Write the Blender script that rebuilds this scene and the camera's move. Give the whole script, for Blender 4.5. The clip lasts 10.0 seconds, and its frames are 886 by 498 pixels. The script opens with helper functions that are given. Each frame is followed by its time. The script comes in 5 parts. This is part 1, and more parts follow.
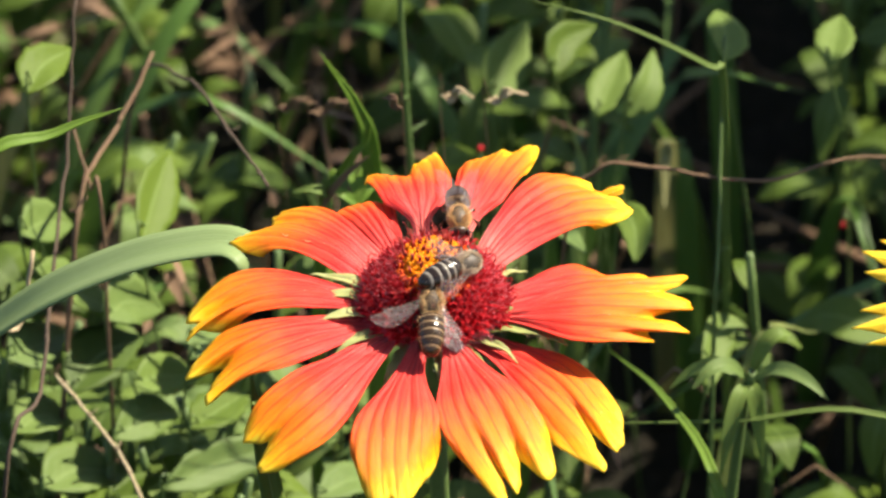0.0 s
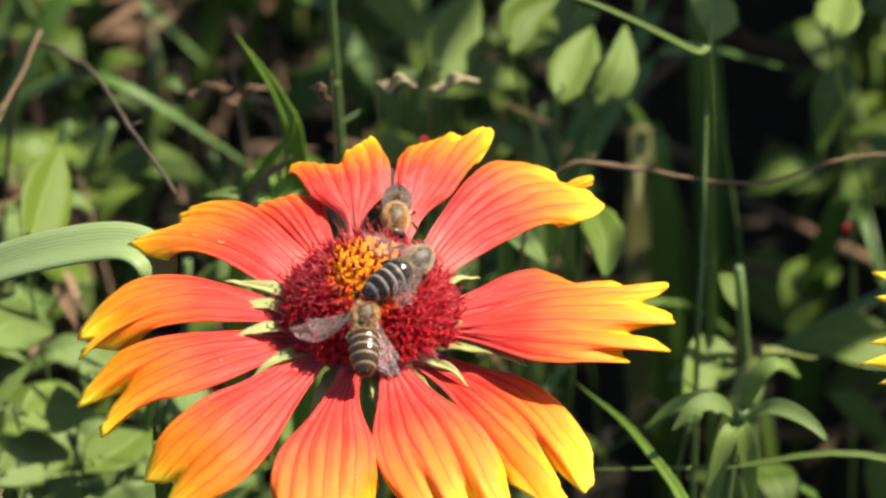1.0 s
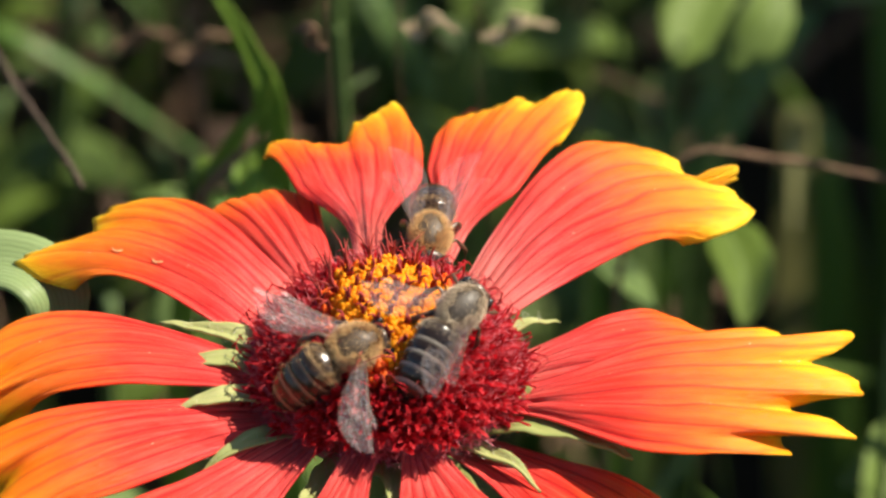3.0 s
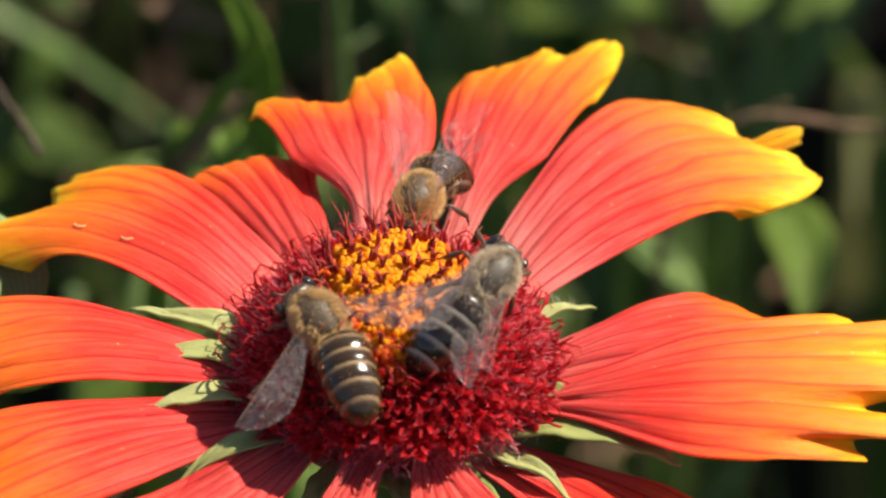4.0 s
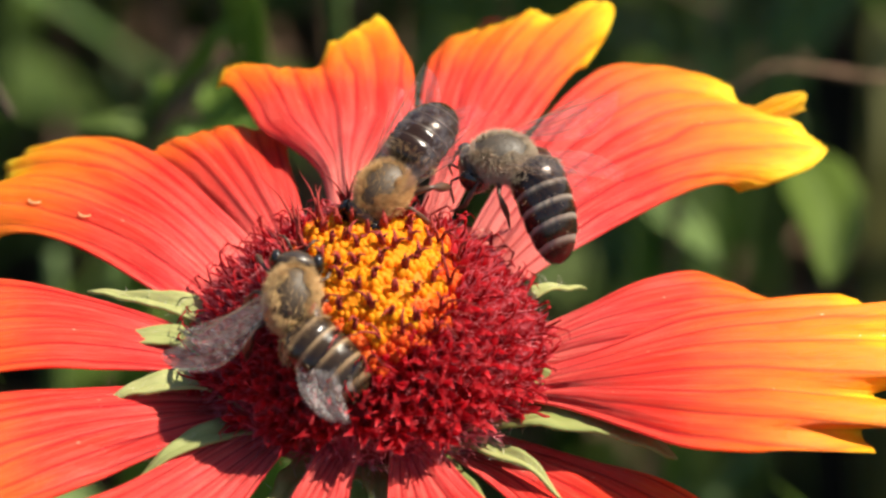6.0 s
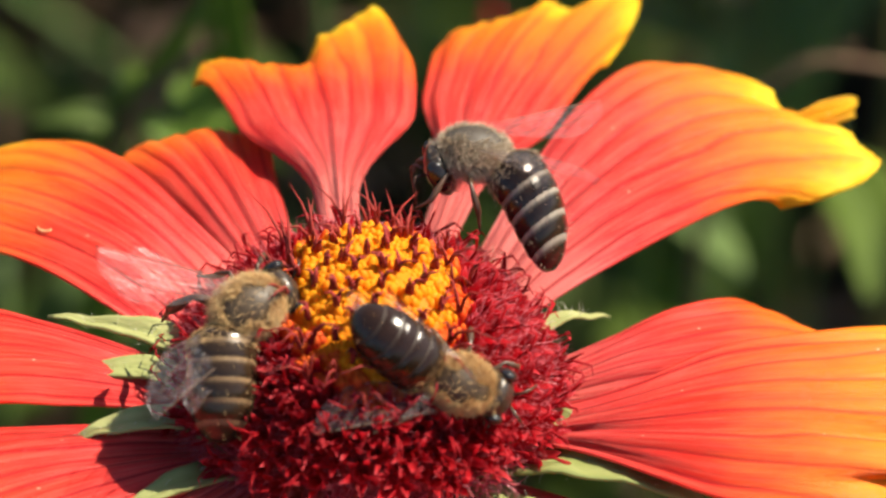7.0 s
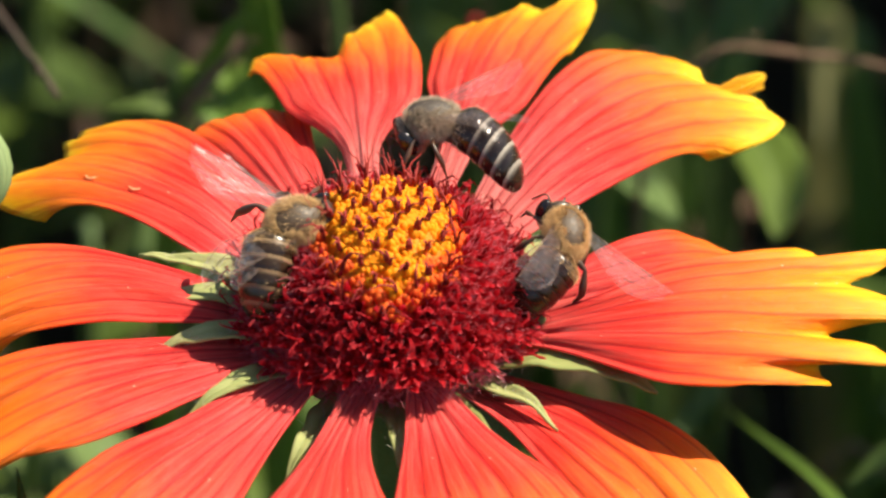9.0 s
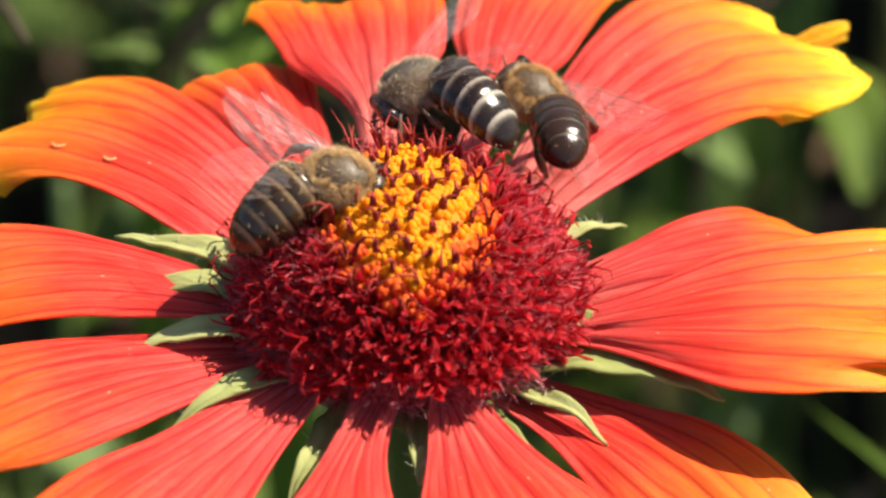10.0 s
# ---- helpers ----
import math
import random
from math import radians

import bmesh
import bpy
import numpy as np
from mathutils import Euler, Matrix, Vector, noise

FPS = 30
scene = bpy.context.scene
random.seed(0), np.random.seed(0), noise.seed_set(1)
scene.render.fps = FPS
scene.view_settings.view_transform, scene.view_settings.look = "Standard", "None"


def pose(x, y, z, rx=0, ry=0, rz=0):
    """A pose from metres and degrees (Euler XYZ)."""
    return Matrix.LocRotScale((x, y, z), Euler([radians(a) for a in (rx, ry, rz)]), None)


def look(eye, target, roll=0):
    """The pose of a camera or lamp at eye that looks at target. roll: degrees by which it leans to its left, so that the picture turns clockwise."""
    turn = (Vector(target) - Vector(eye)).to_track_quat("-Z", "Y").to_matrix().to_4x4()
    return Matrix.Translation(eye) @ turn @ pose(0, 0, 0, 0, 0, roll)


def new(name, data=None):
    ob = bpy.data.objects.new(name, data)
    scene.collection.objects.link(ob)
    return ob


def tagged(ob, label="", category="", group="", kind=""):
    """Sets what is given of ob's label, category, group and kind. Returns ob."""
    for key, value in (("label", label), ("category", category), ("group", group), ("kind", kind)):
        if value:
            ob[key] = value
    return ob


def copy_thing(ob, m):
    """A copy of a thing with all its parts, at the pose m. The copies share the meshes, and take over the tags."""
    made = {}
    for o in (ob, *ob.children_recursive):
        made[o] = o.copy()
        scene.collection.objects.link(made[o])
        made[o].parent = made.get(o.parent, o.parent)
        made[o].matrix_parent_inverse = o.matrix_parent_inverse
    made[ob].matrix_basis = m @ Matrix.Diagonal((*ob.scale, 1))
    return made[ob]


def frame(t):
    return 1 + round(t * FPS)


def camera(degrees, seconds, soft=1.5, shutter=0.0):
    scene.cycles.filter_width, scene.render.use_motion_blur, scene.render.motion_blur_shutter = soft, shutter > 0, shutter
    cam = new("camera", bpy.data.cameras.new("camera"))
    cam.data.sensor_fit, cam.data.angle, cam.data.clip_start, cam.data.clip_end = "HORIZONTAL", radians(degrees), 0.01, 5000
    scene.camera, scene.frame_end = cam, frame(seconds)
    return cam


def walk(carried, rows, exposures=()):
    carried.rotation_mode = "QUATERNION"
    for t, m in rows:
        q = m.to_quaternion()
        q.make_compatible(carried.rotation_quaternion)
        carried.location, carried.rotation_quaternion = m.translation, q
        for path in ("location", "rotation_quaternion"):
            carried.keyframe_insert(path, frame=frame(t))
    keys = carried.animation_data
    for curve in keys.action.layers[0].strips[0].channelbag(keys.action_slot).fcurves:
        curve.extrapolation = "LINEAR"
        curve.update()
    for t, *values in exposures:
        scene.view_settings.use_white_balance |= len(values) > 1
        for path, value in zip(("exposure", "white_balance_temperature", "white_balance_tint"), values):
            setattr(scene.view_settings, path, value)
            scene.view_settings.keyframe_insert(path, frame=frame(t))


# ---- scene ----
cam = camera(3.0, 10.0, soft=2.5)
PATH = [
    (0, (-0.00148, -1.72389, 1.71188), (-0.00043, -0.97932, 1.04433), -0.02),
    (0.5, (-0.00086, -1.66852, 1.6995), (0.0015, -0.93213, 1.02295), 0.24),
    (1, (-0.00017, -1.44353, 1.49839), (0.00415, -0.70767, 0.82126), 0.19),
    (1.5, (0.00345, -1.25663, 1.3102), (0.00519, -0.51523, 0.63914), 0.31),
    (2, (0.01278, -1.09991, 1.1489), (0.00929, -0.35289, 0.48411), 0.03),
    (2.5, (0.01068, -0.94707, 1.01809), (0.00723, -0.20272, 0.35032), 0.14),
    (3, (0.00832, -0.93012, 1.01069), (0.0054, -0.18736, 0.34114), 0.39),
    (3.2, (0.00564, -0.91806, 0.99148), (0.00474, -0.17203, 0.32557), 0.44),
    (3.75, (0.00564, -0.84779, 0.92527), (0.00394, -0.10076, 0.26047), 0.37),
    (4.3, (0.00565, -0.77751, 0.85905), (0.00314, -0.02949, 0.19537), 0.3),
    (4.5, (0.01141, -0.77675, 0.86104), (0.00447, -0.03046, 0.19545), -0.06),
    (5, (0.00999, -0.77137, 0.86261), (0.00558, -0.0282, 0.19353), 0.01),
    (5.5, (0.01006, -0.76889, 0.8635), (0.00547, -0.02739, 0.19256), -0.15),
    (5.7, (0.01158, -0.76866, 0.86373), (0.00374, -0.02758, 0.19236), -0.09),
    (6.05, (0.00956, -0.73841, 0.83584), (0.00405, 0.00297, 0.1648), -0.1),
    (6.4, (0.00714, -0.70211, 0.80237), (0.00441, 0.03964, 0.13172), -0.12),
    (6.8, (0.00486, -0.66783, 0.77076), (0.00476, 0.07427, 0.10048), -0.13),
    (7, (-0.00479, -0.65606, 0.76966), (0.00364, 0.08143, 0.09435), 1.15),
    (7.5, (0.00296, -0.65878, 0.75559), (0.00432, 0.08677, 0.08915), 0.54),
    (8, (0.00068, -0.665, 0.75339), (0.00465, 0.08301, 0.08971), 0.14),
    (8.5, (-0.00324, -0.76563, 0.84938), (0.00307, -0.02122, 0.18169), 0.42),
    (9, (0.00451, -0.85878, 0.93374), (0.00402, -0.11446, 0.26592), -0.59),
    (9.5, (0.00283, -0.84502, 0.92935), (0.00324, -0.10422, 0.25762), -0.93),
    (10, (0.00071, -0.72421, 0.82625), (0.00181, 0.01255, 0.1501), -0.47),
]
walk(cam, [(t, look(eye, target, roll)) for t, eye, target, roll in PATH], [(0, 1.48), (2.0, 1.45), (2.5, 1.24), (3.0, 1.10), (4.5, 1.01), (7.0, 1.06), (8.0, 1.06), (9.0, 1.12), (10, 1.20)])
cam.data.dof.use_dof = True
cam.data.dof.aperture_fstop = 40.0

# ---- world and sun ----
SUN_UP, SUN_AROUND = radians(52), radians(22)
SUN_WAY = Vector((math.cos(SUN_UP) * math.cos(SUN_AROUND), math.cos(SUN_UP) * math.sin(SUN_AROUND), math.sin(SUN_UP)))
world = bpy.data.worlds.new("sky")
scene.world = world
world.use_nodes = True
wn = world.node_tree
wn.nodes.clear()
sky = wn.nodes.new("ShaderNodeTexSky")
sky.sky_type, sky.sun_disc = "NISHITA", False
sky.sun_elevation, sky.sun_rotation = SUN_UP, math.pi / 2 - SUN_AROUND
back = wn.nodes.new("ShaderNodeBackground")
back.inputs["Strength"].default_value = 0.066
wout = wn.nodes.new("ShaderNodeOutputWorld")
wn.links.new(sky.outputs[0], back.inputs[0])
wn.links.new(back.outputs[0], wout.inputs[0])
lamp = bpy.data.lights.new("sun", "SUN")
lamp.energy, lamp.angle, lamp.color = 5.0, radians(0.55), (1.0, 0.92, 0.75)
sun = new("sun", lamp)
sun.matrix_world = look(SUN_WAY * 5, (0, 0, 0))
MM = 0.001
HEAD = Vector((0, 0, 0.16))      # the flower head's middle, above the soil


# ---- materials ----
class Nodes:
    """A short way to wire a node material."""

    def __init__(self, name):
        self.mat = bpy.data.materials.new(name)
        self.mat.use_nodes = True
        self.t = self.mat.node_tree
        self.t.nodes.clear()
        self.out = self.add("ShaderNodeOutputMaterial")

    def add(self, kind, **values):
        n = self.t.nodes.new(kind)
        for key, value in values.items():
            n.inputs[key.replace("_", " ")].default_value = value
        return n

    def link(self, a, b):
        self.t.links.new(a, b)

    def math(self, op, a, b=0.0, clamp=False):
        n = self.t.nodes.new("ShaderNodeMath")
        n.operation, n.use_clamp = op, clamp
        for i, v in enumerate((a, b)):
            if isinstance(v, (int, float)):
                n.inputs[i].default_value = v
            else:
                self.link(v, n.inputs[i])
        return n.outputs[0]

    def ramp(self, fac, stops, smooth=False):
        n = self.t.nodes.new("ShaderNodeValToRGB")
        e = n.color_ramp.elements
        while len(e) < len(stops):
            e.new(0.5)
        for el, (pos, col) in zip(e, stops):
            el.position, el.color = pos, (*col, 1)
        if smooth:
            n.color_ramp.interpolation = "EASE"
        self.link(fac, n.inputs[0])
        return n.outputs[0]

    def noise(self, scale, detail=3.0, rough=0.55, where=None, stretch=None):
        n = self.add("ShaderNodeTexNoise", Scale=scale, Detail=detail, Roughness=rough)
        if where is not None:
            if stretch:
                m = self.t.nodes.new("ShaderNodeMapping")
                m.inputs["Scale"].default_value = stretch
                self.link(where, m.inputs[0])
                where = m.outputs[0]
            self.link(where, n.inputs["Vector"])
        return n.outputs["Fac"]

    def mix(self, fac, a, b, kind="MIX"):
        n = self.t.nodes.new("ShaderNodeMix")
        n.data_type, n.blend_type = "RGBA", kind
        for sock, v in ((n.inputs[0], fac), (n.inputs[6], a), (n.inputs[7], b)):
            if isinstance(v, tuple):
                sock.default_value = (*v, 1)
            elif isinstance(v, (int, float)):
                sock.default_value = v
            else:
                self.link(v, sock)
        return n.outputs[2]

    def uv(self):
        n = self.t.nodes.new("ShaderNodeUVMap")
        n.uv_map = "along"
        s = self.t.nodes.new("ShaderNodeSeparateXYZ")
        self.link(n.outputs[0], s.inputs[0])
        return n.outputs[0], s.outputs[0], s.outputs[1]

    def place(self):
        return self.t.nodes.new("ShaderNodeTexCoord").outputs["Object"]

    def chance(self):
        return self.t.nodes.new("ShaderNodeObjectInfo").outputs["Random"]

    def island(self):
        return self.t.nodes.new("ShaderNodeNewGeometry").outputs["Random Per Island"]

    def bump(self, height, strength, distance):
        n = self.add("ShaderNodeBump", Strength=strength, Distance=distance)
        self.link(height, n.inputs["Height"])
        return n.outputs[0]

    def body(self, colour, rough=0.5, normal=None, thin=0.0, specular=0.5, metal=0.0, coat=0.0, sheen=0.0):
        p = self.add("ShaderNodeBsdfPrincipled", Metallic=metal)
        p.inputs["Specular IOR Level"].default_value = specular
        p.inputs["Coat Weight"].default_value = coat
        p.inputs["Sheen Weight"].default_value = sheen
        for sock, v in ((p.inputs["Base Color"], colour), (p.inputs["Roughness"], rough)):
            if isinstance(v, tuple):
                sock.default_value = (*v, 1)
            elif isinstance(v, (int, float)):
                sock.default_value = v
            else:
                self.link(v, sock)
        if normal is not None:
            self.link(normal, p.inputs["Normal"])
        last = p.outputs[0]
        if thin:
            tr = self.add("ShaderNodeBsdfTranslucent")
            if isinstance(colour, tuple):
                tr.inputs["Color"].default_value = (*colour, 1)
            else:
                self.link(colour, tr.inputs["Color"])
            if normal is not None:
                self.link(normal, tr.inputs["Normal"])
            m = self.add("ShaderNodeMixShader", Fac=thin)
            self.link(last, m.inputs[1])
            self.link(tr.outputs[0], m.inputs[2])
            last = m.outputs[0]
        self.link(last, self.out.inputs[0])
        return self.mat


def petal_material():
    n = Nodes("petal")
    uv, u, v = n.uv()
    wav = n.noise(5, 2, 0.5, uv, (1.5, 4, 1))
    along = n.math("ADD", u, n.math("MULTIPLY", n.math("SUBTRACT", wav, 0.5), 0.22))
    # pink at the claw, partly the pale highlight there put into the colour
    col = n.ramp(along, [(0.0, (0.88, 0.20, 0.20)), (0.10, (0.83, 0.07, 0.08)), (0.22, (0.80, 0.022, 0.026)), (0.42, (0.86, 0.040, 0.015)), (0.60, (0.90, 0.135, 0.012)),
                         (0.79, (0.91, 0.23, 0.010)), (0.91, (0.92, 0.45, 0.008)), (0.98, (0.95, 0.68, 0.04))])
    # darker veins that fan out from the claw, and pale pink sheen painted between them
    vein = n.math("ABSOLUTE", n.math("SINE", n.math("ADD", n.math("MULTIPLY", v, 22.0), n.math("MULTIPLY", n.noise(2.2, 2, 0.5, uv), 3.0))))
    side = n.math("ABSOLUTE", n.math("SINE", n.math("ADD", n.math("MULTIPLY", v, 57.0), n.math("MULTIPLY", n.noise(3.1, 2, 0.5, uv), 4.0))))
    dark = n.math("SUBTRACT", 1.0, n.math("MULTIPLY", vein, 2.5, True), True)
    dark = n.math("MAXIMUM", dark, n.math("MULTIPLY", n.math("SUBTRACT", 1.0, n.math("MULTIPLY", side, 3.5, True), True), 0.35))
    fade = n.math("SUBTRACT", 1.25, n.math("MULTIPLY", u, 0.95), True)
    col = n.mix(n.math("MULTIPLY", n.math("MULTIPLY", dark, fade), 0.95), col, (0.36, 0.005, 0.012))
    sheen_streak = n.math("MULTIPLY", n.ramp(n.noise(8, 3, 0.6, uv, (0.5, 9, 1)), [(0.40, (0.0,) * 3), (0.62, (1.0,) * 3)]), n.math("SUBTRACT", 0.85, n.math("MULTIPLY", u, 1.3), True))
    col = n.mix(n.math("MULTIPLY", n.math("MULTIPLY", sheen_streak, n.math("SUBTRACT", 1.0, dark)), 0.55), col, (0.94, 0.32, 0.24))
    fine = n.noise(60, 3, 0.6, uv, (0.25, 3, 1))
    col = n.mix(n.math("MULTIPLY", fine, 0.30), col, (0.9, 0.4, 0.2), "SOFT_LIGHT")
    tone = n.noise(7, 3, 0.5, uv)
    col = n.mix(0.35, col, n.ramp(tone, [(0.3, (0.35, 0.35, 0.35)), (0.7, (0.65, 0.65, 0.65))]), "SOFT_LIGHT")
    # stray grains of pollen
    grain = n.add("ShaderNodeTexVoronoi", Scale=1.0)
    spread = n.t.nodes.new("ShaderNodeMapping")
    spread.inputs["Scale"].default_value = (38, 17, 1)
    n.link(uv, spread.inputs[0])
    n.link(spread.outputs[0], grain.inputs["Vector"])
    pick = n.t.nodes.new("ShaderNodeSeparateColor")
    n.link(grain.outputs["Color"], pick.inputs[0])
    speck = n.math("MULTIPLY", n.math("LESS_THAN", grain.outputs["Distance"], 0.10), n.math("GREATER_THAN", pick.outputs[0], 0.93))
    col = n.mix(n.math("MULTIPLY", speck, 0.6), col, (0.92, 0.66, 0.42))
    height = n.math("ADD", n.math("MULTIPLY", vein, 0.7), n.math("MULTIPLY", fine, 0.5))
    return n.body(col, 0.44, n.bump(height, 0.9, 0.00025), thin=0.26, specular=0.26)


def leaf_material(name, base, tip, thin=0.3, rough=0.55, lined=False):
    n = Nodes(name)
    uv, u, v = n.uv()
    col = n.mix(n.noise(6, 4, 0.6, uv), base, tip)
    rnd = n.chance()
    col = n.mix(n.math("MULTIPLY", rnd, 0.5), col, (0.14, 0.20, 0.02))
    mid = n.math("SUBTRACT", 1.0, n.math("MULTIPLY", n.math("ABSOLUTE", n.math("SUBTRACT", v, 0.5)), 22.0, True), True)
    side = n.math("SINE", n.math("ADD", n.math("MULTIPLY", u, 42.0), n.math("MULTIPLY", n.math("ABSOLUTE", n.math("SUBTRACT", v, 0.5)), -26.0)))
    col = n.mix(n.math("MULTIPLY", mid, 0.4), col, (0.22, 0.30, 0.10))
    if lined:
        line = n.math("ABSOLUTE", n.math("SINE", n.math("MULTIPLY", v, 40.0)))
        col = n.mix(n.math("MULTIPLY", n.math("SUBTRACT", 1.0, n.math("MULTIPLY", line, 2.2, True)), 0.45), col, tuple(c * 0.45 for c in base))
        col = n.mix(n.math("MULTIPLY", n.math("GREATER_THAN", n.noise(46, 2, 0.5, uv, (3, 1, 1)), 0.68), 0.5), col, (0.10, 0.10, 0.04))
        side = n.math("MULTIPLY", line, 2.5)
    h = n.math("ADD", n.math("MULTIPLY", side, 0.18), n.noise(30, 3, 0.6, uv))
    return n.body(col, rough, n.bump(h, 0.22, 0.0003), thin=thin, specular=0.22)


def grass_material(name="grass_blade"):
    n = Nodes(name)
    uv, u, v = n.uv()
    rnd = n.island()
    col = n.ramp(rnd, [(0.0, (0.04, 0.085, 0.012)), (0.5, (0.07, 0.14, 0.02)), (0.85, (0.11, 0.17, 0.035)), (1.0, (0.25, 0.22, 0.09))])
    col = n.mix(n.math("MULTIPLY", n.noise(18, 3, 0.6, uv, (1, 6, 1)), 0.4), col, (0.12, 0.20, 0.04))
    return n.body(col, 0.42, n.bump(n.math("SINE", n.math("MULTIPLY", v, 40.0)), 0.3, 0.0002), thin=0.3)


def plain_material(name, a, b, scale=900, rough=0.7, bump=0.4, thin=0.0):
    n = Nodes(name)
    p = n.place()
    col = n.mix(n.noise(scale, 5, 0.65, p), a, b)
    col = n.mix(n.math("MULTIPLY", n.noise(scale * 0.13, 3, 0.5, p), 0.5), col, tuple(c * 0.55 for c in a))
    return n.body(col, rough, n.bump(n.noise(scale * 1.7, 4, 0.6, p), bump, 0.0004), thin=thin)


def soil_material():
    n = Nodes("soil")
    p = n.place()
    # dark soil, made near-black to carry the deep shade under the weeds
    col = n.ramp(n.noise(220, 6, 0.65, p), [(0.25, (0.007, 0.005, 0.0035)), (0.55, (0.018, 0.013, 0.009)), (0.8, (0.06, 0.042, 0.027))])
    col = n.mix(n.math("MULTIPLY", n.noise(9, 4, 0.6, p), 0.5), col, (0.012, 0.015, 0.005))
    return n.body(col, 0.92, n.bump(n.noise(320, 6, 0.7, p), 0.9, 0.003), specular=0.2)


def fuzz_material(name, a, b, rough=0.55, thin=0.35):
    n = Nodes(name)
    uv, u, v = n.uv()
    col = n.mix(u, a, b)
    col = n.mix(n.math("MULTIPLY", n.island(), 0.3), col, tuple(c * 0.45 for c in a))
    return n.body(col, rough, thin=thin, specular=0.4)


def floret_material(name, low, high, tip):
    n = Nodes(name)
    uv, u, v = n.uv()
    col = n.ramp(u, [(0.0, low), (0.55, high), (1.0, tip)])
    rnd = n.chance()
    col = n.mix(n.math("MULTIPLY", rnd, 0.35), col, low)
    return n.body(col, 0.58, n.bump(n.noise(2500, 3, 0.6, n.place()), 0.3, 0.0001), thin=0.5, specular=0.25)


def chitin_material(name, a, b, rough=0.24):
    n = Nodes(name)
    p = n.place()
    col = n.mix(n.noise(1400, 4, 0.6, p), a, b)
    return n.body(col, n.ramp(n.noise(3000, 3, 0.6, p), [(0.3, (rough,) * 3), (0.7, (rough + 0.2,) * 3)]),
                  n.bump(n.noise(9000, 2, 0.5, p), 0.25, 0.00004), specular=0.6)


def abdomen_material(name, dark, band, hairy, bands, width, front):
    """Dark horny segments, each with a felt band at its front edge."""
    n = Nodes(name)
    uv, u, v = n.uv()
    edge = n.math("MULTIPLY", n.math("SUBTRACT", n.noise(14, 3, 0.6, uv, (0.4, 5, 1)), 0.5), 0.04)
    pos = n.math("ADD", n.math("MULTIPLY", n.math("ADD", u, edge), bands), 0.0)
    cyc = n.math("FRACT", pos)
    felt = n.ramp(cyc, [(0.0, (0.9,) * 3), (width * 0.5, (1.0,) * 3), (width, (0.25,) * 3), (width * 1.6, (0.0,) * 3), (0.97, (0.0,) * 3)])
    felt = n.math("MULTIPLY", felt, n.math("MULTIPLY", n.math("SUBTRACT", u, front), 6.0, True))
    soft = n.math("MULTIPLY", felt, n.math("ADD", 0.45, n.math("MULTIPLY", n.noise(60, 3, 0.7, uv, (0.3, 3, 1)), 0.9), True))
    base = n.mix(n.noise(9, 3, 0.6, uv), dark, hairy)
    col = n.mix(soft, base, band)
    rough = n.math("ADD", 0.17, n.math("MULTIPLY", soft, 0.5))
    return n.body(col, rough, n.bump(n.noise(160, 3, 0.6, uv, (0.4, 2, 1)), 0.15, 0.00005), specular=0.45)


def wing_material():
    n = Nodes("wing_membrane")
    uv, u, v = n.uv()
    # long veins that draw together towards the root, and a few that cross them
    bent = n.math("ADD", n.math("MULTIPLY", v, 3.6), n.math("MULTIPLY", n.math("SINE", n.math("ADD", n.math("MULTIPLY", u, 3.4), n.math("MULTIPLY", v, 2.0))), 0.42))
    long = n.math("ABSOLUTE", n.math("SUBTRACT", n.math("FRACT", bent), 0.5))
    vein = n.math("MULTIPLY", n.math("LESS_THAN", long, 0.05), n.math("LESS_THAN", u, 0.84))
    lead = n.math("GREATER_THAN", v, 0.94)
    vein = n.math("MAXIMUM", vein, lead)
    film = n.add("ShaderNodeBsdfPrincipled", Roughness=0.42, Metallic=0.75)
    film.inputs["Base Color"].default_value = (0.80, 0.74, 0.78, 1)
    ripple = n.math("ADD", n.noise(2.5, 2, 0.5, uv, (3, 2, 1)), n.math("MULTIPLY", n.noise(7, 2, 0.5, uv, (0.6, 4, 1)), 0.5))
    n.link(n.bump(ripple, 0.9, 0.0012), film.inputs["Normal"])
    clear = n.add("ShaderNodeBsdfTransparent")
    clear.inputs["Color"].default_value = (0.93, 0.88, 0.86, 1)
    mem = n.add("ShaderNodeMixShader", Fac=0.10)
    n.link(clear.outputs[0], mem.inputs[1])
    n.link(film.outputs[0], mem.inputs[2])
    rib = n.add("ShaderNodeBsdfPrincipled", Roughness=0.8)
    rib.inputs["Base Color"].default_value = (0.10, 0.055, 0.03, 1)
    both = n.add("ShaderNodeMixShader")
    n.link(n.math("MULTIPLY", vein, 0.5), both.inputs[0])
    n.link(mem.outputs[0], both.inputs[1])
    n.link(rib.outputs[0], both.inputs[2])
    n.link(both.outputs[0], n.out.inputs[0])
    return n.mat


PETAL = petal_material()
BRACT = leaf_material("bract", (0.30, 0.34, 0.10), (0.60, 0.57, 0.27), 0.35, 0.6)
# a darker and a paler leaf: part of shade and sun is in their colour
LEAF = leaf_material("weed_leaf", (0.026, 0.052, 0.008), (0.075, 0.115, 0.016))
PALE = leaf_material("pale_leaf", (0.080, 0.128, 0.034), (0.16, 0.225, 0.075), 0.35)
BLUISH = leaf_material("long_leaf", (0.20, 0.28, 0.12), (0.34, 0.42, 0.22), 0.3, 0.4, True)
GRASS = grass_material()
BLADE = leaf_material("bright_blade", (0.10, 0.19, 0.022), (0.19, 0.30, 0.05), 0.35, 0.45, True)
STEM = plain_material("green_stem", (0.06, 0.105, 0.022), (0.115, 0.17, 0.045), 1200, 0.55)
